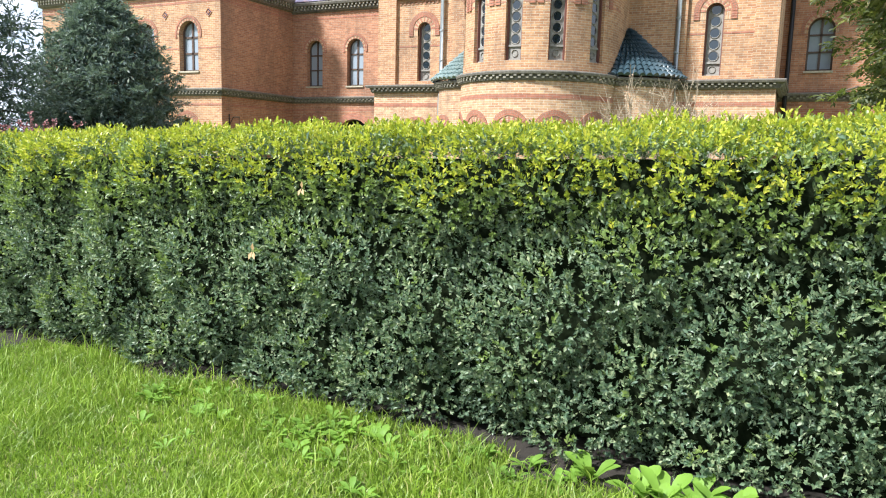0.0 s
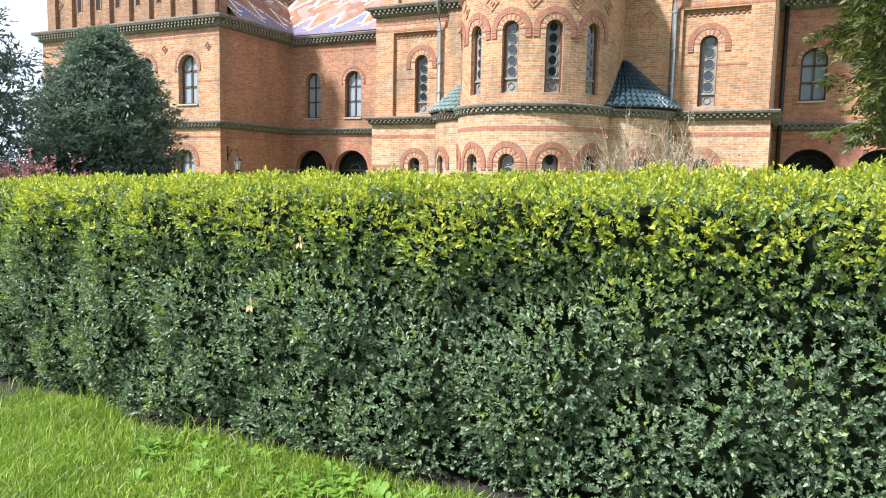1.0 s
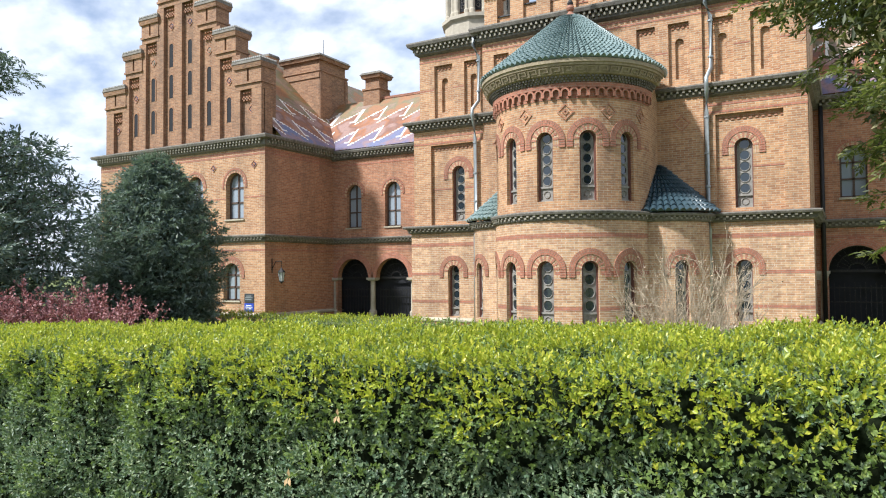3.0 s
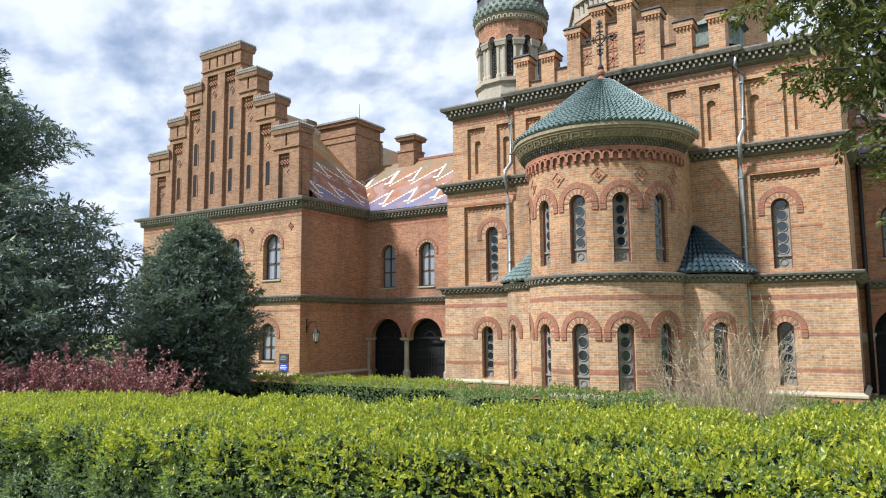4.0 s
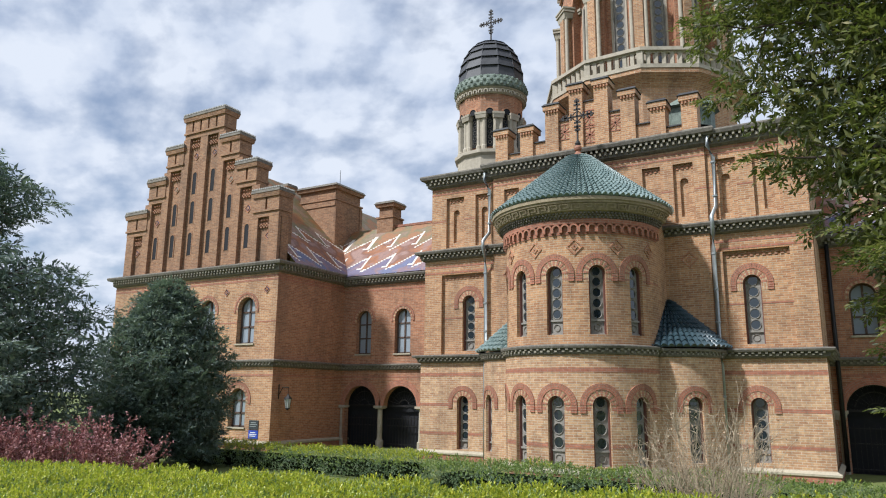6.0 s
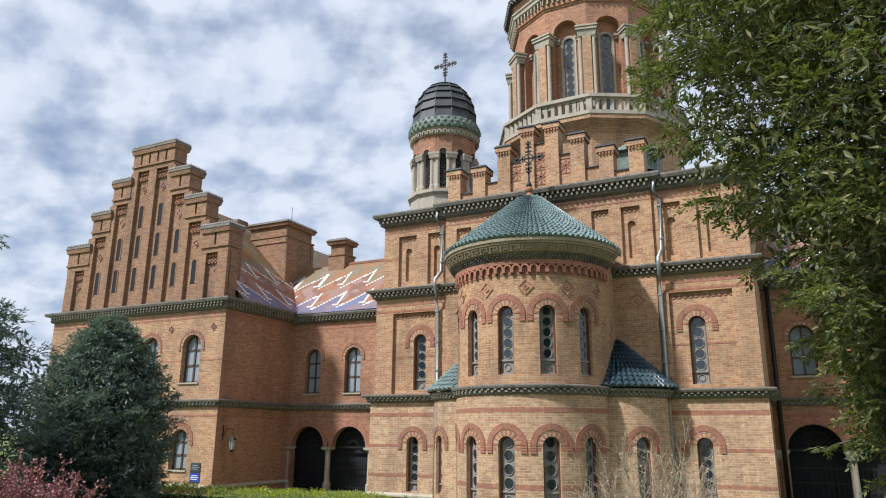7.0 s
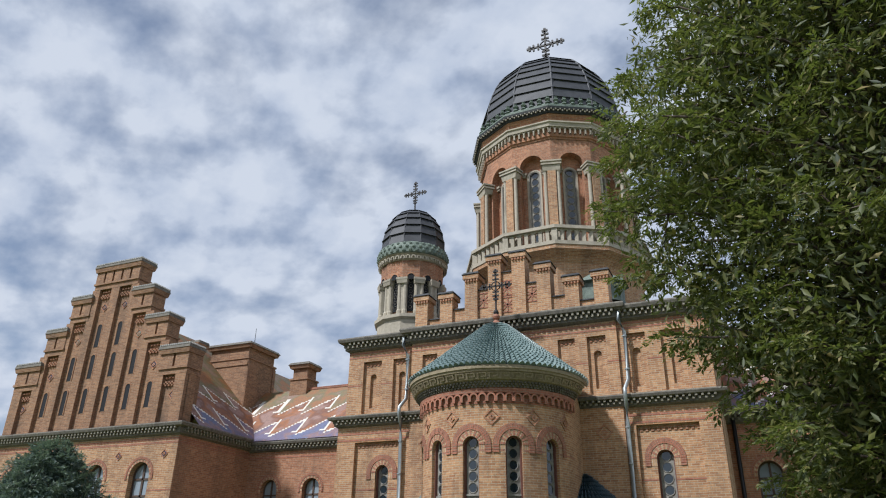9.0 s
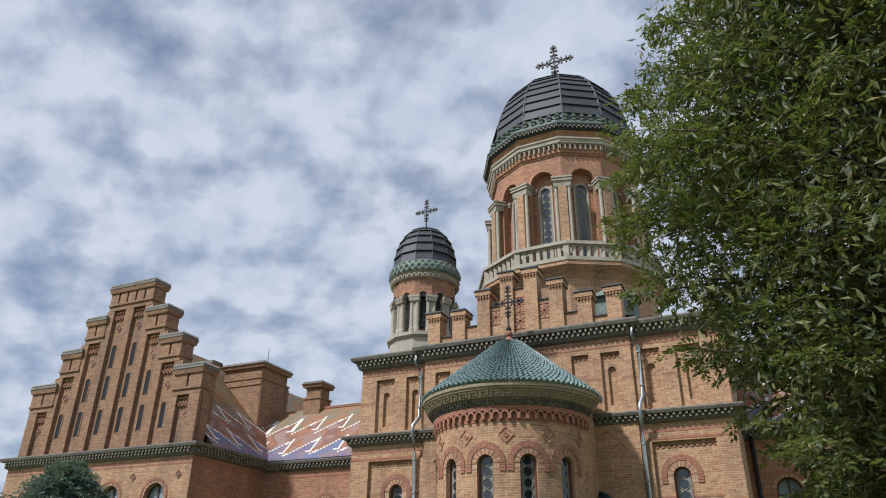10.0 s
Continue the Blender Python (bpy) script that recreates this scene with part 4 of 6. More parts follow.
ck("turret_base", ringt(bm_new(), [(1.58, 11.0), (1.58, 12.95), (1.72, 13.05), (1.72, 13.2), (1.45, 13.24)]), STONE, "cream rendered turret base")
ck("turret_drum", ringt(bm_new(), [(1.36, 13.2), (1.36, 14.98), (1.5, 15.0), (1.52, 15.9)]), BRICK_ORANGE, "orange brick turret drum")
for k in range(12):
    t = radians(9 + 30 * k)
    if math.cos(t) < -0.4:
        continue
    c = Vector((TX + 1.46 * math.sin(t), TY - 1.46 * math.cos(t)))
    tn = Vector((math.cos(t), math.sin(t)))
    for s in (-1, 1):
        q = c + tn * 0.13 * s
        pc2 = ck("column", revolve(bm_new(), q.x, q.y, [(0.12, 13.22), (0.12, 13.4), (0.085, 13.46), (0.08, 14.65), (0.11, 14.72)], 0, 360, 8), STONE, "slender cream colonnette")
    ot = (math.sin(t), -math.cos(t))
    part("shaft", rbox(bm_new(), c - Vector(ot) * 0.05, ot, 0.21, 0.08, 13.2, 14.75), STONE, pc2)
    part("capital", rbox(bm_new(), c, ot, 0.23, 0.13, 14.7, 14.88, 0.03), STONE, pc2)
    part("capital", rbox(bm_new(), c, ot, 0.27, 0.17, 14.88, 14.98), STONE, pc2)
    t2 = radians(9 + 30 * (k + 0.5))
    mt2 = curved(TX, TY, 1.54)
    u = t2 * 1.54
    part("arch", arch_band(bm_new(), mt2, u, 15.0, 0.17, 0.24, -0.02, 0.06), BRICK_ORANGE, pc2)
    # near-black sheets paint the shade of the arch head and slit
    part("arch_shade", arch_fill(bm_new(), mt2, u, 14.9, 15.0, 0.17, 0.004), OPENING_SHADE, pc2, "near-black sheet for the shade in the arch head")
    part("slit", arch_fill(bm_new(), mt2, u, 13.4, 15.0, 0.17, 0.18), OPENING_SHADE, pc2, "near-black sheet for the shade in the slit")
    for zz in (13.6, 13.85, 14.1, 14.35, 14.6, 14.85):
        rg = bm_new()
        roundels(rg, bm_new(), mt2, u, [zz], 0.07, 0.16)
        part("roundel_ring", rg, TRACERY, pc2)
ck("turret_frieze", ringt(bm_new(), [(1.52, 15.86), (1.58, 15.9), (1.6, 16.1), (1.7, 16.16), (1.6, 16.2)], 36), STONE)
for k in range(40):
    u = 2 * math.pi * 1.6 * k / 40
    ck("frieze_arch", arch_band(bm_new(), curved(TX, TY, 1.6), u, 15.98, 0.055, 0.1, -0.06, 0.02, 0.08, 6), STONE)
ck("turret_crest", ringt(bm_new(), [(1.55, 16.16), (1.68, 16.24), (1.7, 16.46), (1.62, 16.74), (1.5, 16.85), (1.45, 16.8)], 36), COPPER, "green scalloped copper crest")
for row, (rr, zz, n) in enumerate(((1.68, 16.28, 34), (1.67, 16.46, 34), (1.6, 16.64, 34))):
    for k in range(n):
        t = radians(360 / n * (k + 0.5 * row))
        if math.cos(t) > -0.4:
            ck("crest_leaf", revolve(bm_new(), TX + rr * math.sin(t), TY - rr * math.cos(t), [(0, zz - 0.07), (0.08, zz), (0.09, zz + 0.07), (0.04, zz + 0.13), (0.0, zz + 0.15)], 0, 360, 6), COPPER)
dome(TX, TY, 1.52, 16.78, 2.3, 12, 9, 7, 0.03)
cross(TX, TY, 19.05, 1.75)

# ---- gabled building ----
GX0, GX1, GY = -34.2, -22.55, 23.58
GC = -28.25
gabled = thing("gabled_building", "orange brick building with a stepped gable and arched windows", "building", at=(GC, GY, 0))


def gk(name, bm, material, label="", smooth=False, parent=None):
    ob = part(name, bm, material, parent or gabled, label, smooth)
    ob.matrix_parent_inverse = Matrix.Translation((-GC, -GY, 0)) if not parent else Matrix()
    return ob


mg = flat(GY)
GU = [(x, 4.68, 6.27, 0.56) for x in (-24.42, -27.05, -29.7, -32.3)]
GL = [(x, 0.95, 2.15, 0.52) for x in (-24.62, -27.25, -29.9)]
bm = panel(bm_new(), mg, GX0, GX1, 0.3, 3.65, GL, 0.3)
panel(bm, mg, GX0, GX1, 3.9, 7.95, GU, 0.3)
gk("wall", bm, BRICK, "orange-buff brick front wall")
bm = bm_new()
panel(bm, side(GX1), GY, 40, 0.3, 3.65)
panel(bm, side(GX1), GY, 40, 3.9, 7.95)
gk("side_wall", bm, BRICK_ORANGE, "orange brick side wall")
bm = bm_new()
run_profile(bm, [(GX0, 30), (GX0, GY), (GX1, GY), (GX1, 30)], [(0.1, 0.0), (0.1, 0.28), (0, 0.3)])
gk("plinth", bm, BRICK_RED)
gk("water_table", run_profile(bm_new(), [(GX0, 30), (GX0, GY), (GX1, GY), (GX1, 30)], [(0.1, 0.24), (0.14, 0.26), (0.14, 0.33), (0.0, 0.4)]), DENTIL)
gpath = [(GX0, 34), (GX0, GY), (GX1, GY), (GX1, 28.4)]
cornice(gabled, gk, gpath, 3.6, 3.95, 0.25)
cornice(gabled, gk, gpath, 7.88, 8.45, 0.38)
for w in GU:
    sash_window(gk, mg, *w, 0.24)
    red_arch(gk, mg, w[0], w[2], w[3], 0.22, 0.1)
for w in GL:
    sash_window(gk, mg, *w, 0.24)
    red_arch(gk, mg, w[0], w[2], w[3], 0.3, 0.1)
BLUEGLAZE = plain_mat("dark_blue_glazed", (0.02, 0.03, 0.07), (0.05, 0.06, 0.12), 15, 0.3)
for x in (-23.21, -25.8, -28.4):
    diamond(gk, mg, x, 7.12, 0.2)
    bm = bm_new()
    quad(bm, [(x, GY - 0.005, 6.98), (x + 0.14, GY - 0.005, 7.12), (x, GY - 0.005, 7.26), (x - 0.14, GY - 0.005, 7.12)])
    gk("glazed_inset", bm, BLUEGLAZE)
for z0 in (3.2, 7.55, 7.7):
    stripe(gk, mg, GX0, GX1, z0, z0 + 0.09, -0.008)
    stripe(gk, lambda u, z, d: (GX1 - d, u, z), GY, 28.4, z0, z0 + 0.09, -0.008)
stripe(gk, mg, GX0, GX1, 5.62, 5.68, -0.006, skip=GU)

# stepped gable
STEPS = ((1.43, 16.8), (2.65, 15.2), (3.92, 13.6), (5.5, 11.95))
GT = 0.7                                              # thickness
bm = bm_new()
prev = 0.0
for hw, z in STEPS:
    for s in ((-1, 1) if prev else (0,)):
        a, b = (GC - hw, GC + hw) if s == 0 else sorted((GC + s * prev, GC + s * hw))
        box(bm, a, b, GY + 0.16, GY + GT, 8.4, z - 0.35)
    prev = hw
gk("gable_wall", bm, BRICK_OLD, "sunk brown brick face of the gable")
for e, w, top in ((0.0, 0.27, 15.45), (1.3, 0.25, 15.45), (2.63, 0.25, 13.85), (3.93, 0.26, 12.25), (5.2, 0.3, 10.6)):
    for s in ((-1, 1) if e else (1,)):
        x = GC + s * e
        gk("gable_pilaster", box(bm_new(), x - w, x + w, GY - 0.02, GY + 0.2, 8.42, top), BRICK_OLD)
SPIKE = plain_mat("pale_tile_edge", (0.30, 0.29, 0.27), (0.52, 0.50, 0.47), 15, 0.6)
prev = 0.0
for hw, z in STEPS:
    for s in ((-1, 1) if prev else (0,)):
        a, b = (GC - hw, GC + hw) if s == 0 else sorted((GC + s * prev, GC + s * hw))
        n = 5 if s == 0 else 2
        blk = gk("gable_block", box(bm_new(), a - 0.02, b + 0.02, GY + 0.1, GY + GT + 0.04, z - 1.11, z - 0.4), BRICK_OLD)
        for i in range(n):
            xa, xb = a - 0.02 + (b - a + 0.04) * i / n, a - 0.02 + (b - a + 0.04) * (i + 1) / n
            part("strip", box(bm_new(), xa + (0.06 if i else 0), xb - (0.06 if i < n - 1 else 0), GY - 0.06, GY + 0.12, z - 1.04, z - 0.4), BRICK_OLD, blk)
        part("band", box(bm_new(), a - 0.06, b + 0.06, GY - 0.1, GY + GT + 0.1, z - 1.12, z - 1.02), BRICK_OLD, blk)
        part("band", box(bm_new(), a - 0.015, b + 0.015, GY - 0.03, GY + GT + 0.06, z - 1.36, z - 1.125), BRICK_OLD, blk)
        part("cap", box(bm_new(), a - 0.07, b + 0.07, GY - 0.13, GY + GT + 0.13, z - 0.42, z - 0.2, (-0.05, -0.05)), BRICK_OLD, blk)
        part("coping", box(bm_new(), a - 0.13, b + 0.13, GY - 0.2, GY + GT + 0.2, z - 0.2, z - 0.03, (0.03, 0.04)), CORNICE, blk)
        edge = bm_new()
        cnt = round((b - a + 0.2) / 0.12)
        for i in range(cnt):
            x = a - 0.1 + (b - a + 0.2) * (i + 0.5) / cnt
            box(edge, x - 0.035, x + 0.035, GY - 0.19, GY - 0.08, z - 0.05, z + 0.02)
        for i in range(10 if s >= 0 else 0):
            y = GY - 0.18 + (GT + 0.36) * (i + 0.5) / 10
            box(edge, b + 0.04, b + 0.12, y - 0.03, y + 0.03, z - 0.05, z + 0.02)
        tagged(part("tile_edge", edge, SPIKE, blk, "row of pale tile ends"), kind="stuff")
        c = (a + b) / 2 if s else GC
        for uc in ((c - 0.65, c + 0.65) if s == 0 else ((GC + s * (prev + hw) / 2 + (0 if hw < 5 else -s * 0.14)),)):
            for zz, rows in ((z - 1.52, 1), (z - 1.86, 3)):
                tooth_band(gk, flat(GY + 0.16), uc - 0.36, uc + 0.36, zz, rows, 0.1, 0.075, -0.1)
    prev = hw
# pier of the side parapet behind the lowest step
pier2 = gk("parapet_pier", box(bm_new(), GC + 4.0, GC + 4.95, GY + GT + 0.25, GY + 1.5, 8.4, 12.1), BRICK_OLD)
part("cap", box(bm_new(), GC + 3.92, GC + 5.03, GY + GT + 0.22, GY + 1.58, 12.1, 12.3, (-0.05, -0.05)), BRICK_OLD, pier2)
part("coping", box(bm_new(), GC + 3.86, GC + 5.09, GY + GT + 0.22, GY + 1.64, 12.3, 12.43, (0.03, 0.03)), CORNICE, pier2)
for off, zz in ((0.67, (9.8, 11.45, 13.0)), (2.0, (9.8, 11.45)), (3.32, (9.8,))):
    for s in (-1, 1):
        for z in zz:
            x = GC + s * off
            # near-black sheet on the wall face paints the slit's inner shade
            bm = arch_fill(bm_new(), flat(GY + 0.155), x, z - 0.55, z + 0.48, 0.14, -0.004)
            w = gk("gable_slit", bm, OPENING_SHADE, "arched slit window, near-black sheet for its inner shade")
            part("surround", arch_band(bm_new(), flat(GY + 0.16), x, z + 0.48, 0.14, 0.2, -0.03, 0.02, 1.03), BRICK_OLD, w)
for off, z in ((0.67, 14.5), (2.0, 12.85), (3.32, 11.2), (4.75, 9.7)):
    for s in (-1, 1):
        x = GC + s * off
        diamond(gk, flat(GY + 0.16), x, z, 0.24)
        gk("glazed_tile", revolve(bm_new(), 0, 0, [(0.12, 0), (0, 0.02)], 0, 360, 12), BLUEGLAZE if off != 2.0 else COPPER).matrix_basis = Matrix.Translation((x - GC + GC, GY + 0.15, z)) @ Matrix.Rotation(radians(90), 4, "X")

# patterned tile roofs
m, t, b = mat("patterned_roof_tile", 0.6)
uv = node(t, "ShaderNodeUVMap").outputs[0]
sep = node(t, "ShaderNodeSeparateXYZ")
t.links.new(uv, sep.inputs[0])


def mth(t, op, a, b=None):
    n = node(t, "ShaderNodeMath", operation=op)
    for i, v in enumerate((a, b)):
        if v is None:
            continue
        if isinstance(v, (int, float)):
            n.inputs[i].default_value = v
        else:
            t.links.new(v, n.inputs[i])
    return n.outputs[0]


NU, NV = 9.0, 9.0                                      # tiles to the metre
px = mth(t, "DIVIDE", mth(t, "FLOOR", mth(t, "MULTIPLY", sep.outputs[0], NU)), NU)
py = mth(t, "DIVIDE", mth(t, "FLOOR", mth(t, "MULTIPLY", sep.outputs[1], NV)), NV)
band = mth(t, "FLOOR", mth(t, "DIVIDE", mth(t, "SUBTRACT", py, 0.05), 1.9))
shift = mth(t, "MULTIPLY", band, 0.62)
fu = mth(t, "FRACT", mth(t, "DIVIDE", mth(t, "ADD", px, shift), 1.55))
fv = mth(t, "SUBTRACT", mth(t, "SUBTRACT", py, 0.05), mth(t, "MULTIPLY", band, 1.9))
rising = mth(t, "ADD", mth(t, "MULTIPLY", fu, 1.4), 0.2)
line = mth(t, "LESS_THAN", mth(t, "ABSOLUTE", mth(t, "SUBTRACT", fv, rising)), 0.062)
drop = mth(t, "MULTIPLY", mth(t, "GREATER_THAN", fu, 0.92), mth(t, "MULTIPLY", mth(t, "GREATER_THAN", fv, 0.5), mth(t, "LESS_THAN", fv, 1.62)))
foot = mth(t, "MULTIPLY", mth(t, "GREATER_THAN", fu, 0.78), mth(t, "LESS_THAN", mth(t, "ABSOLUTE", mth(t, "SUBTRACT", fv, 0.5)), 0.06))
white = mth(t, "MULTIPLY", mth(t, "MAXIMUM", line, mth(t, "MAXIMUM", drop, foot)), mth(t, "LESS_THAN", py, 3.85))
nz = noisy(t, uv, 7.0, 3)
above = mth(t, "GREATER_THAN", fv, rising)
patch = noisy(t, uv, 0.75, 2)
low = ramp(t, patch, (0.40, (0.11, 0.13, 0.25)), (0.48, (0.24, 0.14, 0.15)), (0.56, (0.13, 0.11, 0.20)))
mid = ramp(t, patch, (0.38, (0.27, 0.15, 0.12)), (0.46, (0.31, 0.105, 0.025)), (0.54, (0.17, 0.06, 0.03)), (0.62, (0.29, 0.17, 0.14)))
top = ramp(t, patch, (0.40, (0.25, 0.16, 0.11)), (0.48, (0.16, 0.14, 0.06)), (0.58, (0.28, 0.12, 0.04)))
tier = mth(t, "ADD", band, above)
base = mixc(t, mth(t, "GREATER_THAN", tier, 0.5), low, mid)
base = mixc(t, mth(t, "GREATER_THAN", tier, 1.5), base, top)
base = mixc(t, ramp(t, nz, (0.45, (0, 0, 0)), (0.8, (0.7, 0.7, 0.7))), base, (0.10, 0.07, 0.06))
t.links.new(mixc(t, white, base, (0.66, 0.63, 0.57)), b.inputs["Base Color"])
row = mth(t, "FRACT", mth(t, "MULTIPLY", sep.outputs[1], 9.0))
bump(t, b, row, 0.6, 0.03)
PATTERN = m
EZ = 8.4
RZ = EZ + (GX1 + 0.35 - GC)
bm = bm_new()
e, y0, y1 = GX1 + 0.35, GY + GT, 41.0
sl = math.hypot(e - GC, RZ - EZ)
quad(bm, [(e, y0, EZ), (e, y1, EZ), (GC, y1, RZ), (GC, y0, RZ)], [(-y0, 0), (-y1, 0), (-y1, sl), (-y0, sl)])
quad(bm, [(GX0 - 0.3, y1, EZ), (GX0 - 0.3, y0, EZ), (GC, y0, RZ), (GC, y1, RZ)], [(y0, 0), (y1, 0), (y1, sl), (y0, sl)])
gk("roof", bm, PATTERN, "glazed tile roof with white zigzag pattern")


def chimney(x0, x1, y0, y1, z0, z1, mk, label):
    bm = bm_new()
    box(bm, x0, x1, y0, y1, z0, z1 - 0.9)
    c = mk("chimney", bm, BRICK_OLD, label)
    for za, zc in ((z0 + 0.3, z1 - 1.05),):
        w, h = x1 - x0, y1 - y0
        if w > 1.5:
            part("sunk_panel_frame", box(bm_new(), x1 - 0.01, x1 + 0.05, y0 + 0.0, y0 + 0.22, za, zc), BRICK_OLD, c)
            part("sunk_panel_frame", box(bm_new(), x1 - 0.01, x1 + 0.05, y1 - 0.22, y1, za, zc), BRICK_OLD, c)
            part("sunk_panel_frame", box(bm_new(), x0, x1, y0 - 0.05, y0 + 0.01, zc - 0.25, zc), BRICK_OLD, c)
    part("shaft", box(bm_new(), x0 + 0.08, x1 - 0.08, y0 + 0.08, y1 - 0.08, z1 - 0.9, z1 - 0.25), BRICK_OLD, c)
    part("band", box(bm_new(), x0 - 0.05, x1 + 0.05, y0 - 0.05, y1 + 0.05, z1 - 0.95, z1 - 0.86), BRICK_OLD, c)
    part("cap", box(bm_new(), x0 - 0.06, x1 + 0.06, y0 - 0.06, y1 + 0.06, z1 - 0.32, z1 - 0.14, (-0.06, -0.06)), BRICK_OLD, c)
    part("coping", box(bm_new(), x0 - 0.16, x1 + 0.16, y0 - 0.16, y1 + 0.16, z1 - 0.14, z1, (0.1, 0.1)), CORNICE, c)
    return c


chimney(-27.0, -24.3, 29.5, 31.9, 8.6, 13.95, gk, "broad brick chimney stack")

# ---- connecting wings ----
WY = 28.4


def wing(x0, x1, arches, windows, name, label, open_x):
    th = thing(name, label, "building", at=((x0 + x1) / 2, WY, 0))

    def wk(n, bm, material, lab="", smooth=False, parent=None):
        ob = part(n, bm, material, parent or th, lab, smooth)
        ob.matrix_parent_inverse = Matrix.Translation((-(x0 + x1) / 2, -WY, 0)) if not parent else Matrix()
        return ob
    m = flat(WY)
    zs = arches[0][2]
    bm = panel(bm_new(), m, x0, x1, zs, 3.65, [(u, zs, zs, r) for u, _, _, r in arches], 0.3)
    for ua, ub in ((x0, arches[0][0] - arches[0][3]), (arches[-1][0] + arches[-1][3], x1)):
        if ub - ua > 0.02:
            box(bm, ua, ub, WY, WY + 0.3, 0.0, zs)
    panel(bm, m, x0, x1, 3.9, 8.0, windows, 0.28)
    wk("wall", bm, BRICK_ORANGE, "orange brick wall over an arcade")
    cornice(th, wk, [(x0, WY), (x1, WY)], 3.6, 3.92, 0.24)
    cornice(th, wk, [(x0, WY), (x1, WY)], 7.8, 8.3, 0.34)
    for w in windows:
        sash_window(wk, m, *w, 0.22)
        red_arch(wk, m, w[0], w[2], w[3], 0.22, 0.1)
    for z0 in (3.25, 7.5):
        stripe(wk, m, x0, x1, z0, z0 + 0.09, -0.008)
    for uc, zb, zs, r in arches:
        wk("arch_ring", arch_band(bm_new(), m, uc, zs, r, r + 0.28, -0.03, 0.1), BRICK_RED)
        # iron fanlight and gate
        bm = bm_new()
        y = WY + 0.35
        for q in (0.98, 0.72, 0.3):
            tube(bm, [(uc + r * q * math.cos(a * math.pi / 12), y, zs + r * q * math.sin(a * math.pi / 12)) for a in range(13)], 0.02, 5)
        for a in range(1, 12):
            ca, sa = math.cos(a * math.pi / 12), math.sin(a * math.pi / 12)
            tube(bm, [(uc + r * 0.3 * ca, y, zs + r * 0.3 * sa), (uc + r * 0.98 * ca, y, zs + r * 0.98 * sa)], 0.012, 4)
        box(bm, uc - r, uc + r, y - 0.03, y + 0.03, zs - 0.05, zs + 0.04)
        gate = wk("fanlight", bm, IRON, "black iron fanlight grille")
        n = 11
        for i in range(n + 1):
            x = uc - r + 2 * r * i / n
            part("gate_bar", box(bm_new(), x - 0.012, x + 0.012, y - 0.012, y + 0.012, 0.05, zs - (0.42 if i % 2 else 0.5)), IRON, gate)
        for z in (0.15, 1.0, zs - 0.6):
            part("gate_rail", box(bm_new(), uc - r, uc + r, y - 0.015, y + 0.015, z - 0.02, z + 0.02), IRON, gate)
    ends = sorted({round(a[0] - a[3] - 0.2, 2) for a in arches} | {round(a[0] + a[3] + 0.2, 2) for a in arches})
    cols = []
    for e in ends:
        if not cols or e - cols[-1] > 0.5:
            cols.append(e)
    for x in cols:
        bm = revolve(bm_new(), x, WY + 0.1, [(0.19, 0.0), (0.19, 0.3), (0.14, 0.36), (0.13, 0.4), (0.115, 1.75), (0.15, 1.8)], 0, 360, 14)
        c = wk("column", bm, STONE, "pale stone column", True)
        part("capital", box(bm_new(), x - 0.16, x + 0.16, WY - 0.06, WY + 0.26, 1.78, arches[0][2] - 0.1, (-0.06, -0.06)), STONE, c)
        part("abacus", box(bm_new(), x - 0.25, x + 0.25, WY - 0.12, WY + 0.32, arches[0][2] - 0.1, arches[0][2]), STONE, c)
    # near-black sheets close behind the arches paint the arcade's deep shade
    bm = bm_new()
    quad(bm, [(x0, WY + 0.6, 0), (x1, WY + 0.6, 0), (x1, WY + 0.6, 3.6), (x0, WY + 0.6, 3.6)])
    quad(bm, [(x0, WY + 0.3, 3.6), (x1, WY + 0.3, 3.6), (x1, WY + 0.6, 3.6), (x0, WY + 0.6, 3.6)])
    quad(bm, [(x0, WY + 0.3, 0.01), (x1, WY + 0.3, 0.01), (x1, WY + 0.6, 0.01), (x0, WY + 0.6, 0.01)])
    wk("passage_shade", bm, OPENING_SHADE, "near-black sheets for the deep shade behind the arches")
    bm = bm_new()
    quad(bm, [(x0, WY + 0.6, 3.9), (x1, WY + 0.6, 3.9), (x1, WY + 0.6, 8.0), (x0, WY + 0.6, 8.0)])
    wk("backing", bm, OPENING_SHADE)
    bm = bm_new()
    s = math.sqrt(2) * 3.2
    quad(bm, [(x0 - 3, WY - 0.35, 8.28), (x1, WY - 0.35, 8.28), (x1, WY + 2.85, 11.48), (x0 - 3, WY + 2.85, 11.48)], [(x0, 0), (x1 + 3, 0), (x1 + 3, s), (x0, s)])
    quad(bm, [(x1, WY + 6.05, 8.28), (x0, WY + 6.05, 8.28), (x0, WY + 2.85, 11.48), (x1, WY + 2.85, 11.48)], [(x0, 0), (x1, 0), (x1, s), (x0, s)])
    wk("roof", bm, PATTERN, "glazed tile roof with white zigzag pattern")
    wk("ridge", box(bm_new(), x0, x1, WY + 2.75, WY + 2.95, 11.42, 11.54), BRICK_RED)
    return th, wk


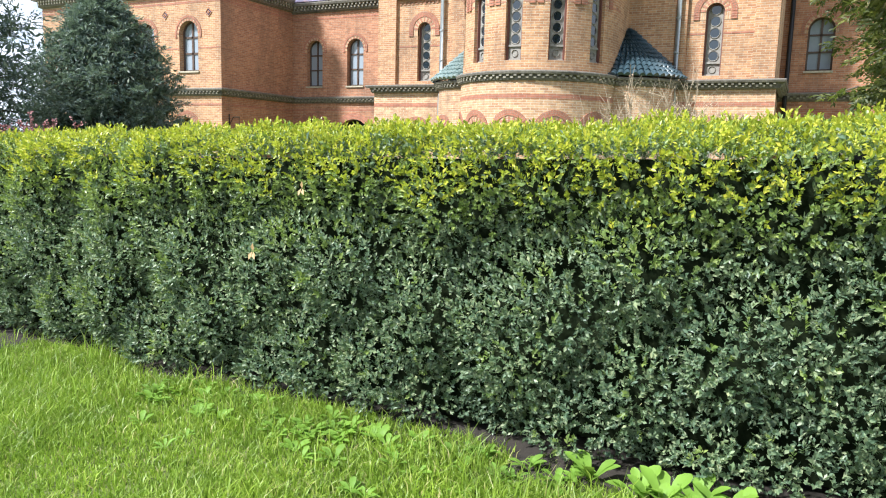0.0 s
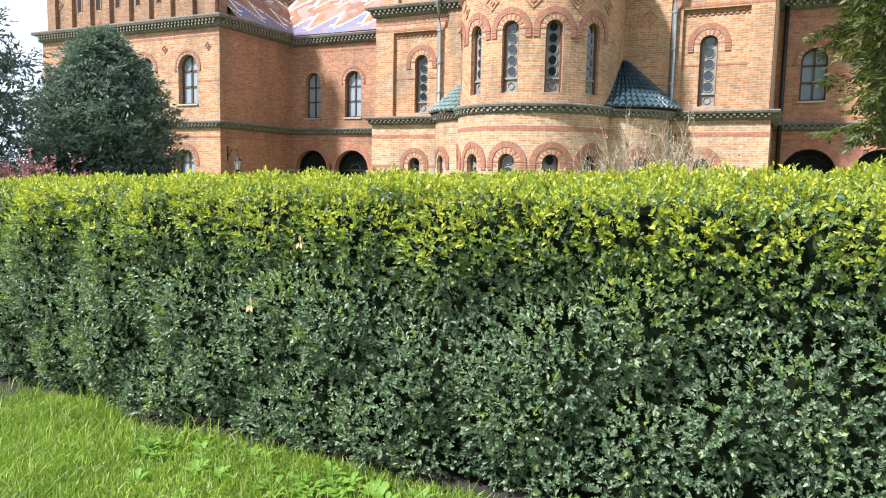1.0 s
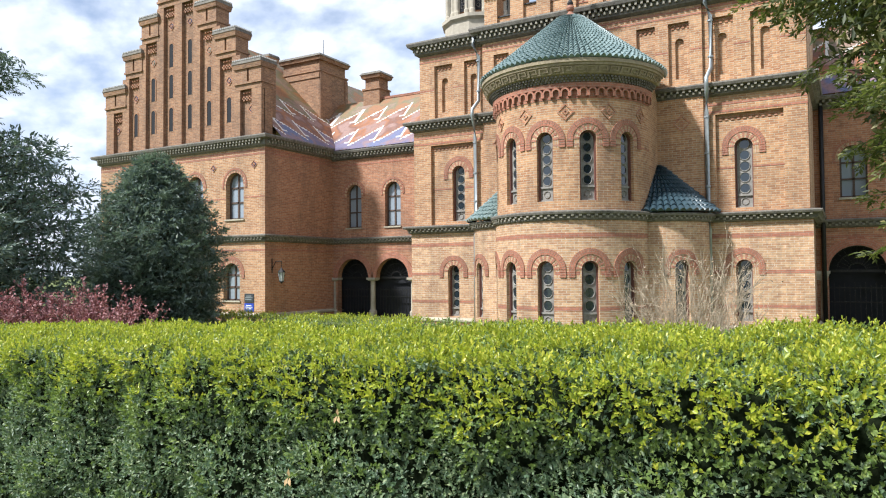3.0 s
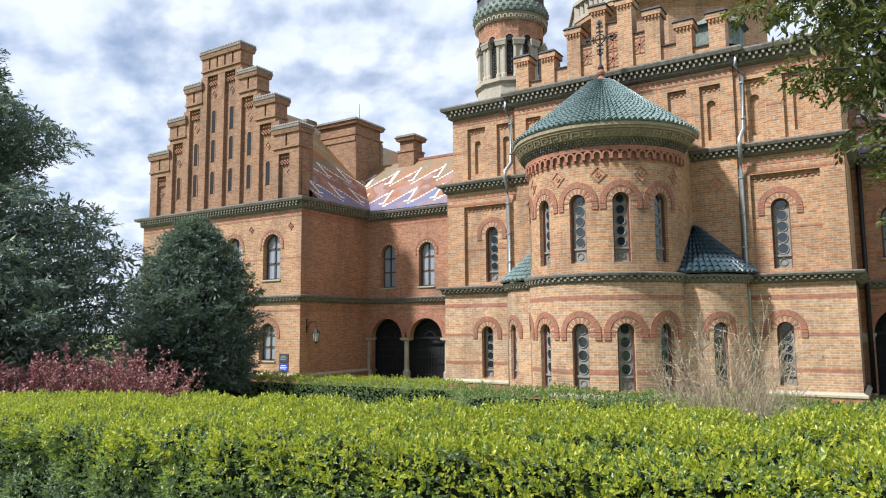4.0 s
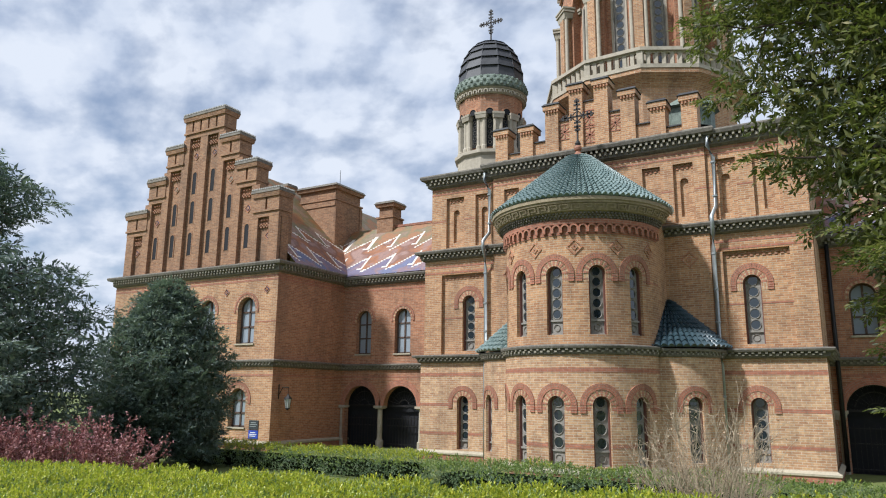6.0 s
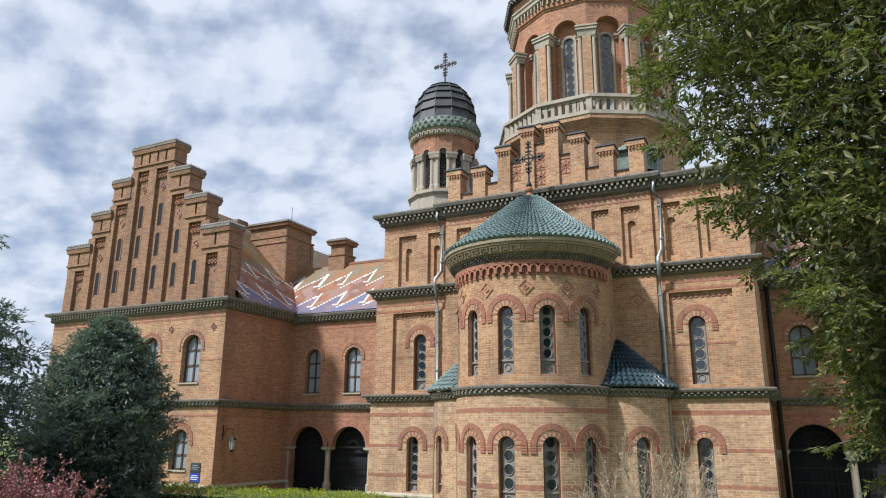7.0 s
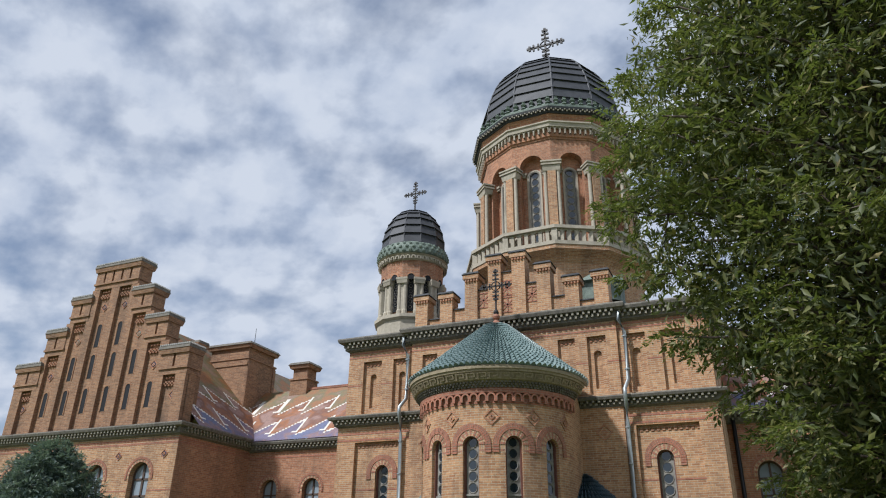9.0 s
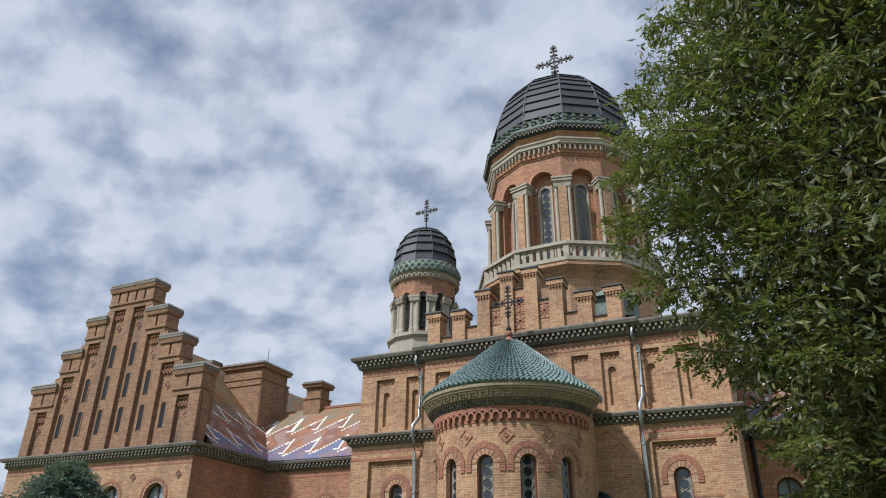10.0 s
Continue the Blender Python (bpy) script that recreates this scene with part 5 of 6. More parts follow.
_, wkl = wing(GX1, XL, [(-21.32, 0.0, 1.93, 0.94), (-18.98, 0.0, 1.93, 0.94), (-16.64, 0.0, 1.93, 0.94)], [(-21.23, 4.4, 6.1, 0.45), (-18.93, 4.4, 6.1, 0.45), (-16.63, 4.4, 6.1, 0.45)], "connecting_wing", "two-storey brick wing with a dark arcade and patterned roof", 1)
chimney(-22.45, -21.4, 30.9, 31.9, 10.6, 12.9, wkl, "small brick chimney")
ew, wkr = wing(XR, 10.0, [(0.28, 0.0, 2.1, 0.88), (2.5, 0.0, 2.1, 0.88), (4.72, 0.0, 2.1, 0.88), (6.94, 0, 2.1, 0.88)], [(0.24, 4.65, 6.05, 0.42), (2.5, 4.65, 6.05, 0.42), (4.72, 4.65, 6.05, 0.42)], "east_wing", "two-storey brick wing with an arcade beside the church", 0)
wkr("downpipe", tube(bm_new(), [(-0.72, WY - 0.12, 8.0), (-0.72, WY - 0.12, 0.1)], 0.075), IRON, "dark downpipe", True)

# lantern, plaques and rods
lantern = thing("wall_lantern", "black iron lantern hanging from a bracket on the brick wall", "lamp", at=(GX1, 24.0, 2.0))


def lk(n, bm, material, label=""):
    ob = part(n, bm, material, lantern, label)
    ob.matrix_parent_inverse = Matrix.Translation((-GX1, -24.0, -2.0))
    return ob


bm = tube(bm_new(), [(GX1, 24.0, 2.35), (GX1 + 0.25, 24.0, 2.72), (GX1 + 0.6, 24.0, 2.72)], 0.02, 6)
tube(bm, [(GX1 + 0.02, 24.0, 2.2), (GX1 + 0.02, 24.0, 2.85)], 0.025, 6)
tube(bm, [(GX1 + 0.58, 24.0, 2.72), (GX1 + 0.58, 24.0, 2.4)], 0.012, 5)
lk("bracket", bm, IRON)
lx = GX1 + 0.58
lk("roof", revolve(bm_new(), lx, 24.0, [(0.19, 2.22), (0.17, 2.26), (0.07, 2.36), (0.02, 2.44), (0, 2.45)], 0, 360, 6), IRON)
lk("glass", revolve(bm_new(), lx, 24.0, [(0.09, 1.82), (0.15, 2.22)], 0, 360, 6), glass_mat("lantern_glass", (0.45, 0.47, 0.45)))
lk("base", revolve(bm_new(), lx, 24.0, [(0, 1.72), (0.04, 1.75), (0.1, 1.8), (0.1, 1.83), (0, 1.83)], 0, 360, 6), IRON)
bm = bm_new()
for k in range(6):
    t = radians(60 * k)
    tube(bm, [(lx + 0.095 * math.sin(t), 24 - 0.095 * math.cos(t), 1.82), (lx + 0.155 * math.sin(t), 24 - 0.155 * math.cos(t), 2.22)], 0.01, 4)
lk("cage", bm, IRON)
WHITE = plain_mat("white_print", (0.7, 0.7, 0.7), (0.8, 0.8, 0.8), 20, 0.6)
for nm, z0, z1, c, lab in (("plaque", 0.88, 1.27, (0.03, 0.035, 0.04), "dark grey stone plaque on the brick wall"), ("sign", 0.47, 0.84, (0.02, 0.05, 0.32), "blue sign with white lines on the brick wall")):
    pm = plain_mat(nm + "_face", c, tuple(min(1, 1.4 * k) for k in c), 10, 0.4)
    ob = tagged(part(nm, box(bm_new(), -23.78, -23.22, GY - 0.03, GY, z0, z1), pm), lab, "sign")
    for k in range(3):
        z = z0 + (z1 - z0) * (0.3 + 0.2 * k)
        part("line", box(bm_new(), -23.72 + 0.05 * (k == 2), -23.28 - 0.07 * (k != 1), GY - 0.034, GY - 0.03, z, z + 0.03), WHITE if nm == "sign" else ZINC, ob)
for x, y, z0, z1 in ((-15.7, 29.6, 9.5, 12.9), (-24.6, 30.2, 13.9, 14.9)):
    rod = tagged(part("lightning_rod", tube(bm_new(), [(x, y, z0), (x, y, z1)], [0.02, 0.012], 5), IRON), "thin iron lightning rod on the roof", "rod")

# ---- leaves ----
rng = np.random.default_rng(7)


def leaf_mat(name, stops, rough=0.4, trans=0.25, tint=(0.25, 0.4, 0.05), scale=3.0):
    """Leaves whose colour varies from leaf to leaf, with some light shining through."""
    m, t, b = mat(name, rough)
    g = node(t, "ShaderNodeNewGeometry")
    col = ramp(t, g.outputs["Random Per Island"], *stops)
    patch = noisy(t, g.outputs["Position"], scale, 3)
    col = mixc(t, 1.0, col, ramp(t, patch, (0.3, (0.72, 0.75, 0.8)), (0.7, (1.15, 1.12, 1.0))), "MULTIPLY")
    t.links.new(col, b.inputs["Base Color"])
    tr = node(t, "ShaderNodeBsdfTranslucent")
    t.links.new(mixc(t, 0.5, col, tint), tr.inputs["Color"])
    mx = node(t, "ShaderNodeMixShader")
    mx.inputs[0].default_value = trans
    out = t.nodes["Material Output"]
    t.links.new(b.outputs[0], mx.inputs[1])
    t.links.new(tr.outputs[0], mx.inputs[2])
    t.links.new(mx.outputs[0], out.inputs["Surface"])
    return m


def unit(v):
    return v / np.maximum(np.linalg.norm(v, axis=-1, keepdims=True), 1e-9)


def leaves(name, pos, along, normal, length, width, material, parent=None, label="", kind="stuff", fold=0.25):
    """Many small folded leaves: base point, direction, upper side, length and width of each."""
    n = len(pos)
    along, normal = unit(along), unit(normal)
    across = unit(np.cross(along, normal))
    nrm = np.cross(across, along)
    L, W = np.broadcast_to(length, (n,))[:, None], np.broadcast_to(width, (n,))[:, None]
    v = np.empty((n, 4, 3))
    v[:, 0] = pos
    v[:, 1] = pos + along * L * 0.5 + across * W * 0.5 + nrm * W * fold
    v[:, 2] = pos + along * L
    v[:, 3] = pos + along * L * 0.5 - across * W * 0.5 + nrm * W * fold
    me = bpy.data.meshes.new(name)
    me.vertices.add(4 * n)
    me.vertices.foreach_set("co", v.ravel())
    idx = (np.arange(n)[:, None] * 4 + np.array([0, 1, 2, 0, 2, 3])).ravel().astype(np.int32)
    me.loops.add(6 * n)
    me.loops.foreach_set("vertex_index", idx)
    me.polygons.add(2 * n)
    me.polygons.foreach_set("loop_start", np.arange(0, 6 * n, 3, dtype=np.int32))
    me.update()
    me.materials.append(material)
    ob = new(name, me)
    if parent:
        ob.parent = parent
    return tagged(ob, label, kind=kind)


def lumps(x, y, z, seed, f):
    """Smooth lumpy noise from a few waves."""
    r = np.random.default_rng(seed)
    out = np.zeros_like(x)
    for _ in range(9):
        k = r.normal(size=3) * f
        out += np.sin(k[0] * x + k[1] * y + k[2] * z + r.uniform(0, 6.28))
    return out / 3.0


def sprigs(base, stem, slen, per, lsize, spread=0.9):
    """Leaves set in pairs along short stems; gives base points, directions and upper sides."""
    n = len(base)
    stem = unit(stem)
    helper = unit(np.cross(stem, rng.normal(size=(n, 3))))
    other = np.cross(stem, helper)
    P, A, N, S = [], [], [], []
    for k in range(per):
        f = (k + 0.5) / per
        ang = k * 2.4 + rng.uniform(0, 6.28, n)
        out = helper * np.cos(ang)[:, None] + other * np.sin(ang)[:, None]
        sp = spread * (1.15 - 0.75 * f)
        P.append(base + stem * (slen * f)[:, None])
        A.append(unit(out * sp + stem * (1.25 - sp * 0.6)))
        N.append(stem - out * 0.3 + rng.normal(size=(n, 3)) * 0.2)
        S.append(lsize * rng.uniform(0.75, 1.2, n) * (1.0 - 0.25 * abs(f - 0.45)))
    return np.concatenate(P), np.concatenate(A), np.concatenate(N), np.concatenate(S)


OLD = leaf_mat("box_leaf_dark", ((0.0, (0.085, 0.145, 0.092)), (0.35, (0.14, 0.21, 0.125)), (0.7, (0.21, 0.28, 0.16)), (1.0, (0.33, 0.38, 0.22))), 0.42, 0.22)
FRESH = leaf_mat("box_leaf_fresh", ((0.0, (0.20, 0.27, 0.035)), (0.5, (0.40, 0.46, 0.045)), (1.0, (0.62, 0.58, 0.08))), 0.35, 0.42, (0.5, 0.6, 0.03))
MID = leaf_mat("box_leaf_mid", ((0.0, (0.12, 0.19, 0.06)), (0.5, (0.19, 0.27, 0.075)), (1.0, (0.29, 0.36, 0.11))), 0.42, 0.3, (0.35, 0.5, 0.05))
# Near-black without gloss: paints the shade between the hedge's leaves.
CORE = plain_mat("near_black_inner_shade", (0.006, 0.010, 0.005), (0.018, 0.024, 0.012), 12, 1.0, 0, 0.6, 0.04)
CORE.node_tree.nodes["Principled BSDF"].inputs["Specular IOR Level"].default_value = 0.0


def hedge(name, x0, x1, y0, y1, ztop, zlow, step, lsize, per, label, fresh_top=0.92, seed=3, back=False, slope=0.0):
    h = thing(name, label, "hedge", at=((x0 + x1) / 2, (y0 + y1) / 2, 0))
    off = Matrix.Translation((-(x0 + x1) / 2, -(y0 + y1) / 2, 0))
    dep = lsize * 8.5
    # added closed core; its near-black colour stands for the inner shade
    bm = bm_new()
    nx, k = max(8, int((x1 - x0) / 0.25)), 0
    rise_at = lambda x: slope * (x + 3.5)
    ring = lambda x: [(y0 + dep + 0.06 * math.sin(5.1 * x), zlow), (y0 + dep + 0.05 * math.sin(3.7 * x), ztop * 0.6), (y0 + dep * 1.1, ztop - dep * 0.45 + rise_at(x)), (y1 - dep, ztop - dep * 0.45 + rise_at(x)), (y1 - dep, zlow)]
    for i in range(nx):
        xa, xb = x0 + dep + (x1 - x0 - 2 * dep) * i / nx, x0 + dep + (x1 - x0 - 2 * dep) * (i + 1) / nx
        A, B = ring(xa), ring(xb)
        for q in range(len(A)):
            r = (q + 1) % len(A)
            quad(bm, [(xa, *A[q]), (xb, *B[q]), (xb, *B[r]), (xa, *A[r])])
    core = part("shade_core", bm, CORE, h, "near-black core for the shade inside the hedge")
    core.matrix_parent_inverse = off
    # stems take the same near-black colour
    stems = bm_new()
    for x in np.arange(x0 + 0.3, x1, 0.45):
        yy = (y0 + y1) / 2 + rng.uniform(-0.6, 0.4) * (y1 - y0) * 0.4
        tube(stems, [(x, yy, 0), (x + rng.uniform(-.1, .1), yy + rng.uniform(-.1, .1), zlow + 0.3)], [0.025, 0.015], 5)
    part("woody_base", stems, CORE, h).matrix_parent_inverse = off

    def face(nu, nv, fn, nrm, up, keep):
        u, v = np.meshgrid((np.arange(nu) + 0.5) / nu, (np.arange(nv) + 0.5) / nv)
        u = (u + rng.uniform(-0.7, 0.7, u.shape) / nu).ravel()
        v = (v + rng.uniform(-0.6, 0.6, v.shape) / nv).ravel()
        p = fn(u, v)
        # rounded clumps of two sizes, with shaded creases between them
        push, lean_v, crest = np.zeros(len(p)), np.zeros(p.shape), np.zeros(len(p))
        for size, amp in ((13.0 * lsize, 3.8 * lsize), (5.0 * lsize, 1.6 * lsize)):
            cu, cv = max(2, int(nu * step / size)), max(2, int(nv * step / size))
            gu, gv = np.meshgrid((np.arange(cu) + 0.5) / cu, (np.arange(cv) + 0.5) / cv)
            c = fn((gu + rng.uniform(-0.45, 0.45, gu.shape) / cu).ravel(), (gv + rng.uniform(-0.45, 0.45, gv.shape) / cv).ravel())
            best, near = np.full(len(p), 1e9), np.zeros(len(p), int)
            for i, q in enumerate(c):
                d2 = ((p - q) ** 2).sum(1)
                m = d2 < best
                best[m], near[m] = d2[m], i
            e = np.sqrt(best) / (size * 0.62)
            swell = rng.uniform(-0.5, 0.6, len(c))[near]
            push += amp * (np.clip(1 - e * e, -0.9, 1) - 0.35 + swell)
            lean_v += (p - c[near]) / size * 0.8
            crest += np.clip(1 - e, -0.5, 1) + swell * 0.6
        push = np.clip(push * (0.45 if nrm[2] else 1.0), -3.6 * lsize, 4.5 * lsize)
        p = p + np.array(nrm) * push[:, None]
        st = np.array(nrm) * rng.uniform(0.35, 0.85, len(p))[:, None] + lean_v + np.array([0, 0, 1.0]) * up + rng.normal(size=p.shape) * 0.34
        return p, st, crest * 0.8
    W, D, H = x1 - x0, y1 - y0, ztop - zlow
    fr = lambda u, v: np.stack([x0 + W * u, y0 + 0.05 + 0.10 * np.abs(v - 0.45) ** 2 * 4 * 0.5, zlow + (H + rise_at(x0 + W * u)) * v], 1)
    tp = lambda u, v: np.stack([x0 + W * u, y0 + 0.04 + (D - 0.08) * v, ztop + rise_at(x0 + W * u) - 0.05 * np.clip(1 - v * 8, 0, 1)], 1)
    sets = [face(int(W / step), int(H / step), fr, (0, -1, 0), 0.5, 9) + (0,), face(int(W / step / 1.12), int(D / step / 1.12), tp, (0, 0, 1), 0.5, 2.2) + (1,)]
    if back:
        sets.append(face(int(W / step), int(H / step), lambda u, v: np.stack([x0 + W * u, np.full(len(u), y1), zlow + H * v], 1), (0, 1, 0), 0.5, 1.2) + (0,))
    en = lambda u, v: np.stack([np.full(len(u), x1), y0 + D * u, zlow + H * v], 1)
    sets.append(face(int(D / step), int(H / step), en, (1, 0, 0), 0.5, 9) + (0,))
    tiers = {"foliage": ([], []), "green_growth": ([], []), "new_growth": ([], [])}
    for p, st, lump, top in sets:
        zf = (p[:, 2] - zlow) / H
        score = np.clip((zf - 0.40) / 0.60, 0, 1.1) ** 1.9 + 0.24 * np.clip(lump, -1, 1.2) + rng.normal(size=len(p)) * 0.13
        if top:
            score = 0.74 + 0.30 * np.clip(lump, -1, 1.2) + rng.normal(size=len(p)) * 0.15
        score = score * (fresh_top / 0.92)
        for nm, m in (("foliage", score < 0.38), ("green_growth", (score >= 0.38) & (score < 0.80)), ("new_growth", score >= 0.80)):
            tiers[nm][0].append(p[m]), tiers[nm][1].append(st[m])
        # a second, deeper layer
        lay = 4 if top else 2
        q = p[::lay] + (np.array([0, 0, -0.06]) if top else np.array([0, 0.08, -0.02])) * (lsize / 0.028) * rng.uniform(0.5, 1.3, (len(p[::lay]), 1))
        tiers["foliage"][0].append(q), tiers["foliage"][1].append(st[::lay] + rng.normal(size=q.shape) * 0.3)
    for nm, mt, sl, lab in (("foliage", OLD, 1.9, "dense dark green leaves"), ("green_growth", MID, 2.0, "mid green shoots"), ("new_growth", FRESH, 2.2, "yellow-green new shoots")):
        B, S = np.concatenate(tiers[nm][0]), np.concatenate(tiers[nm][1])
        P, A, N, Sz = sprigs(B, S, lsize * sl * rng.uniform(0.6, 1.5, len(B)), per, lsize * rng.uniform(0.8, 1.25, len(B)), 0.98)
        leaves(nm, P, A, N, Sz, Sz * 0.54, mt, h, lab).matrix_parent_inverse = off
    return h


hedge("hedge", -10.4, 1.9, 3.42, 5.75, 1.63, 0.06, 0.033, 0.030, 8, "thick clipped boxwood hedge, dark green with bright yellow-green shoots on top", slope=0.028)
hedge("low_hedge", -22.5, -11.2, 17.6, 19.2, 0.66, 0.04, 0.075, 0.05, 7, "low clipped light green hedge before the arcade", 0.9, 11)
hedge("low_hedge", -9.6, 4.5, 15.2, 17.2, 0.76, 0.05, 0.075, 0.05, 7, "low clipped hedge in front of the apse", 0.6, 15)

# ---- grass and weeds ----
GRASS = leaf_mat("grass_blade", ((0.0, (0.13, 0.21, 0.02)), (0.5, (0.23, 0.35, 0.035)), (0.9, (0.34, 0.45, 0.06)), (1.0, (0.48, 0.42, 0.20))), 0.45, 0.35, (0.35, 0.55, 0.05))
lawn = thing("lawn_grass", "bright green uneven grass with weeds beside the hedge", "grass", kind="stuff")


def blades(name, n, area, h0, h1, w, lean, material):
    x0, x1, y0, y1 = area
    x, y = rng.uniform(x0, x1, n), rng.uniform(y0, y1, n)
    edge = np.where(x < -1.2, 3.46, 3.24) + 0.10 * np.sin(2.1 * x) + 0.05 * np.sin(7 * x)
    tuft = np.maximum(lumps(x, y, x * 0, 31, 5.0), -0.5)
    ok = (y < edge + rng.normal(size=n) * 0.06) & (tuft + rng.uniform(-1, 1.8, n) > -0.9)
    x, y, tuft = x[ok], y[ok], tuft[ok]
    n = len(x)
    h = rng.uniform(h0, h1, n) * (1 + 0.45 * np.clip(tuft, -1, 1.5))
    d = rng.normal(size=(n, 2)) * lean
    p0 = np.stack([x, y, np.zeros(n)], 1)
    a1 = np.stack([d[:, 0] * 0.4, d[:, 1] * 0.4, np.ones(n)], 1)
    p1 = p0 + a1 * (h * 0.55)[:, None]
    a2 = np.stack([d[:, 0] * 1.5, d[:, 1] * 1.5, np.full(n, 0.65)], 1)
    p2 = p1 + a2 * (h * 0.5)[:, None]
    side_v = unit(np.stack([rng.normal(size=n), rng.normal(size=n), np.zeros(n)], 1)) * (w * rng.uniform(0.6, 1.3, n))[:, None]
    v = np.stack([p0 - side_v, p0 + side_v, p1 + side_v * 0.8, p1 - side_v * 0.8, p2], 1)
    me = bpy.data.meshes.new(name)
    me.vertices.add(5 * n)
    me.vertices.foreach_set("co", v.ravel())
    idx = (np.arange(n)[:, None] * 5 + np.array([0, 1, 2, 0, 2, 3, 3, 2, 4])).ravel().astype(np.int32)
    me.loops.add(9 * n)
    me.loops.foreach_set("vertex_index", idx)
    me.polygons.add(3 * n)
    me.polygons.foreach_set("loop_start", np.arange(0, 9 * n, 3, dtype=np.int32))
    me.update()
    me.materials.append(material)
    ob = new(name, me)
    ob.parent = lawn
    return tagged(ob, kind="stuff")


blades("grass_blades", 95000, (-5.3, 0.6, 1.70, 3.5), 0.03, 0.085, 0.0034, 0.45, GRASS)
blades("long_grass", 3500, (-6.5, 1.2, 2.7, 3.55), 0.10, 0.19, 0.003, 0.35, GRASS)
WEED = leaf_mat("weed_leaf", ((0.0, (0.14, 0.27, 0.04)), (0.6, (0.23, 0.38, 0.055)), (1.0, (0.33, 0.44, 0.10))), 0.5, 0.35, (0.4, 0.6, 0.06))


def weed(cx, cy, n, size, up):
    """A rosette of broad leaves."""
    a = rng.uniform(0, 6.28, n)
    out = np.stack([np.cos(a), np.sin(a), rng.uniform(up * 0.5, up * 1.5, n)], 1)
    p = np.stack([np.full(n, cx), np.full(n, cy), np.full(n, 0.02)], 1) + out * 0.25 * size
    bm = bm_new()
    heart = bm.verts.new((cx, cy, 0.015))
    for k in range(n):
        s = size * rng.uniform(0.7, 1.2)
        o = Vector(out[k]).normalized()
        ac = o.cross(Vector((0, 0, 1))).normalized()
        pts = []
        for f, w in ((0.3, 0.34), (0.6, 0.42), (0.85, 0.26), (1.0, 0.02)):
            c = Vector(p[k]) + o * (s * f) - Vector((0, 0, 0.35 * s * f * f))
            pts.append([bm.verts.new(c - ac * w * s * 0.5 + Vector((0, 0, 0.05 * s))), bm.verts.new(c), bm.verts.new(c + ac * w * s * 0.5 + Vector((0, 0, 0.05 * s)))])
        bm.faces.new((heart, pts[0][1], pts[0][0]))
        bm.faces.new((heart, pts[0][2], pts[0][1]))
        for q, r in zip(pts, pts[1:]):
            bm.faces.new((q[0], q[1], r[1], r[0]))
            bm.faces.new((q[1], q[2], r[2], r[1]))
    return bm


for k in range(130):
    x = rng.uniform(-3.6, 0.6)
    y = 3.33 - abs(rng.normal()) * (0.25 if k % 3 else 0.7)
    big = x > -0.9 and k % 2 == 0
    tagged(part("weed", weed(x, y, int(rng.integers(5, 9)), (0.14 if big else 0.075) * rng.uniform(0.8, 1.2), 0.9 if big else 0.7), WEED, None, "", True), "broad-leaved green weed in the grass", "weed", "weeds along the hedge")

PAVE = plain_mat("pale_path_concrete", (0.19, 0.165, 0.135), (0.28, 0.25, 0.21), 14, 0.9, 0, 0.4)
bm = box(bm_new(), -12, 8, -4.0, 1.74, -0.06, 0.02)
tagged(part("path", bm, PAVE), "pale concrete path beside the grass", "path", kind="structure")

# dry leaf caught in the hedge
DRY = leaf_mat("dry_leaf", ((0.0, (0.38, 0.24, 0.10)), (1.0, (0.55, 0.40, 0.22))), 0.6, 0.2, (0.5, 0.3, 0.1))
for x, z, s in ((-2.92, 0.95, 0.055), (-2.55, 1.35, 0.045)):
    o = leaves("dry_leaf", np.array([[x, 3.3, z + 0.02], [x + 0.01, 3.3, z + 0.02], [x, 3.31, z + 0.02]]), np.array([[-.3, -.3, -1], [.5, -.4, -.8], [.1, -.2, 1.0]]), np.array([[0, -1, .3]] * 3), s, s * 0.5, DRY, None, "pale dry leaf caught in the hedge", "")
    tagged(o, category="leaf")


# ---- trees ----
BARK = plain_mat("grey_brown_bark", (0.06, 0.045, 0.035), (0.13, 0.10, 0.08), 14, 0.95, 0, 0.7, 0.03)
# Needle colours lifted and blued to carry the haze before the yews.
YEW = leaf_mat("yew_needles_hazed", ((0.0, (0.07, 0.112, 0.105)), (0.6, (0.13, 0.185, 0.165)), (1.0, (0.22, 0.27, 0.21))), 0.45, 0.28, (0.25, 0.35, 0.15))
CONIFER = leaf_mat("conifer_needles", ((0.0, (0.034, 0.050, 0.022)), (0.5, (0.082, 0.100, 0.034)), (0.9, (0.19, 0.195, 0.06)), (1.0, (0.29, 0.23, 0.10))), 0.55, 0.32, (0.3, 0.4, 0.05), 1.1)


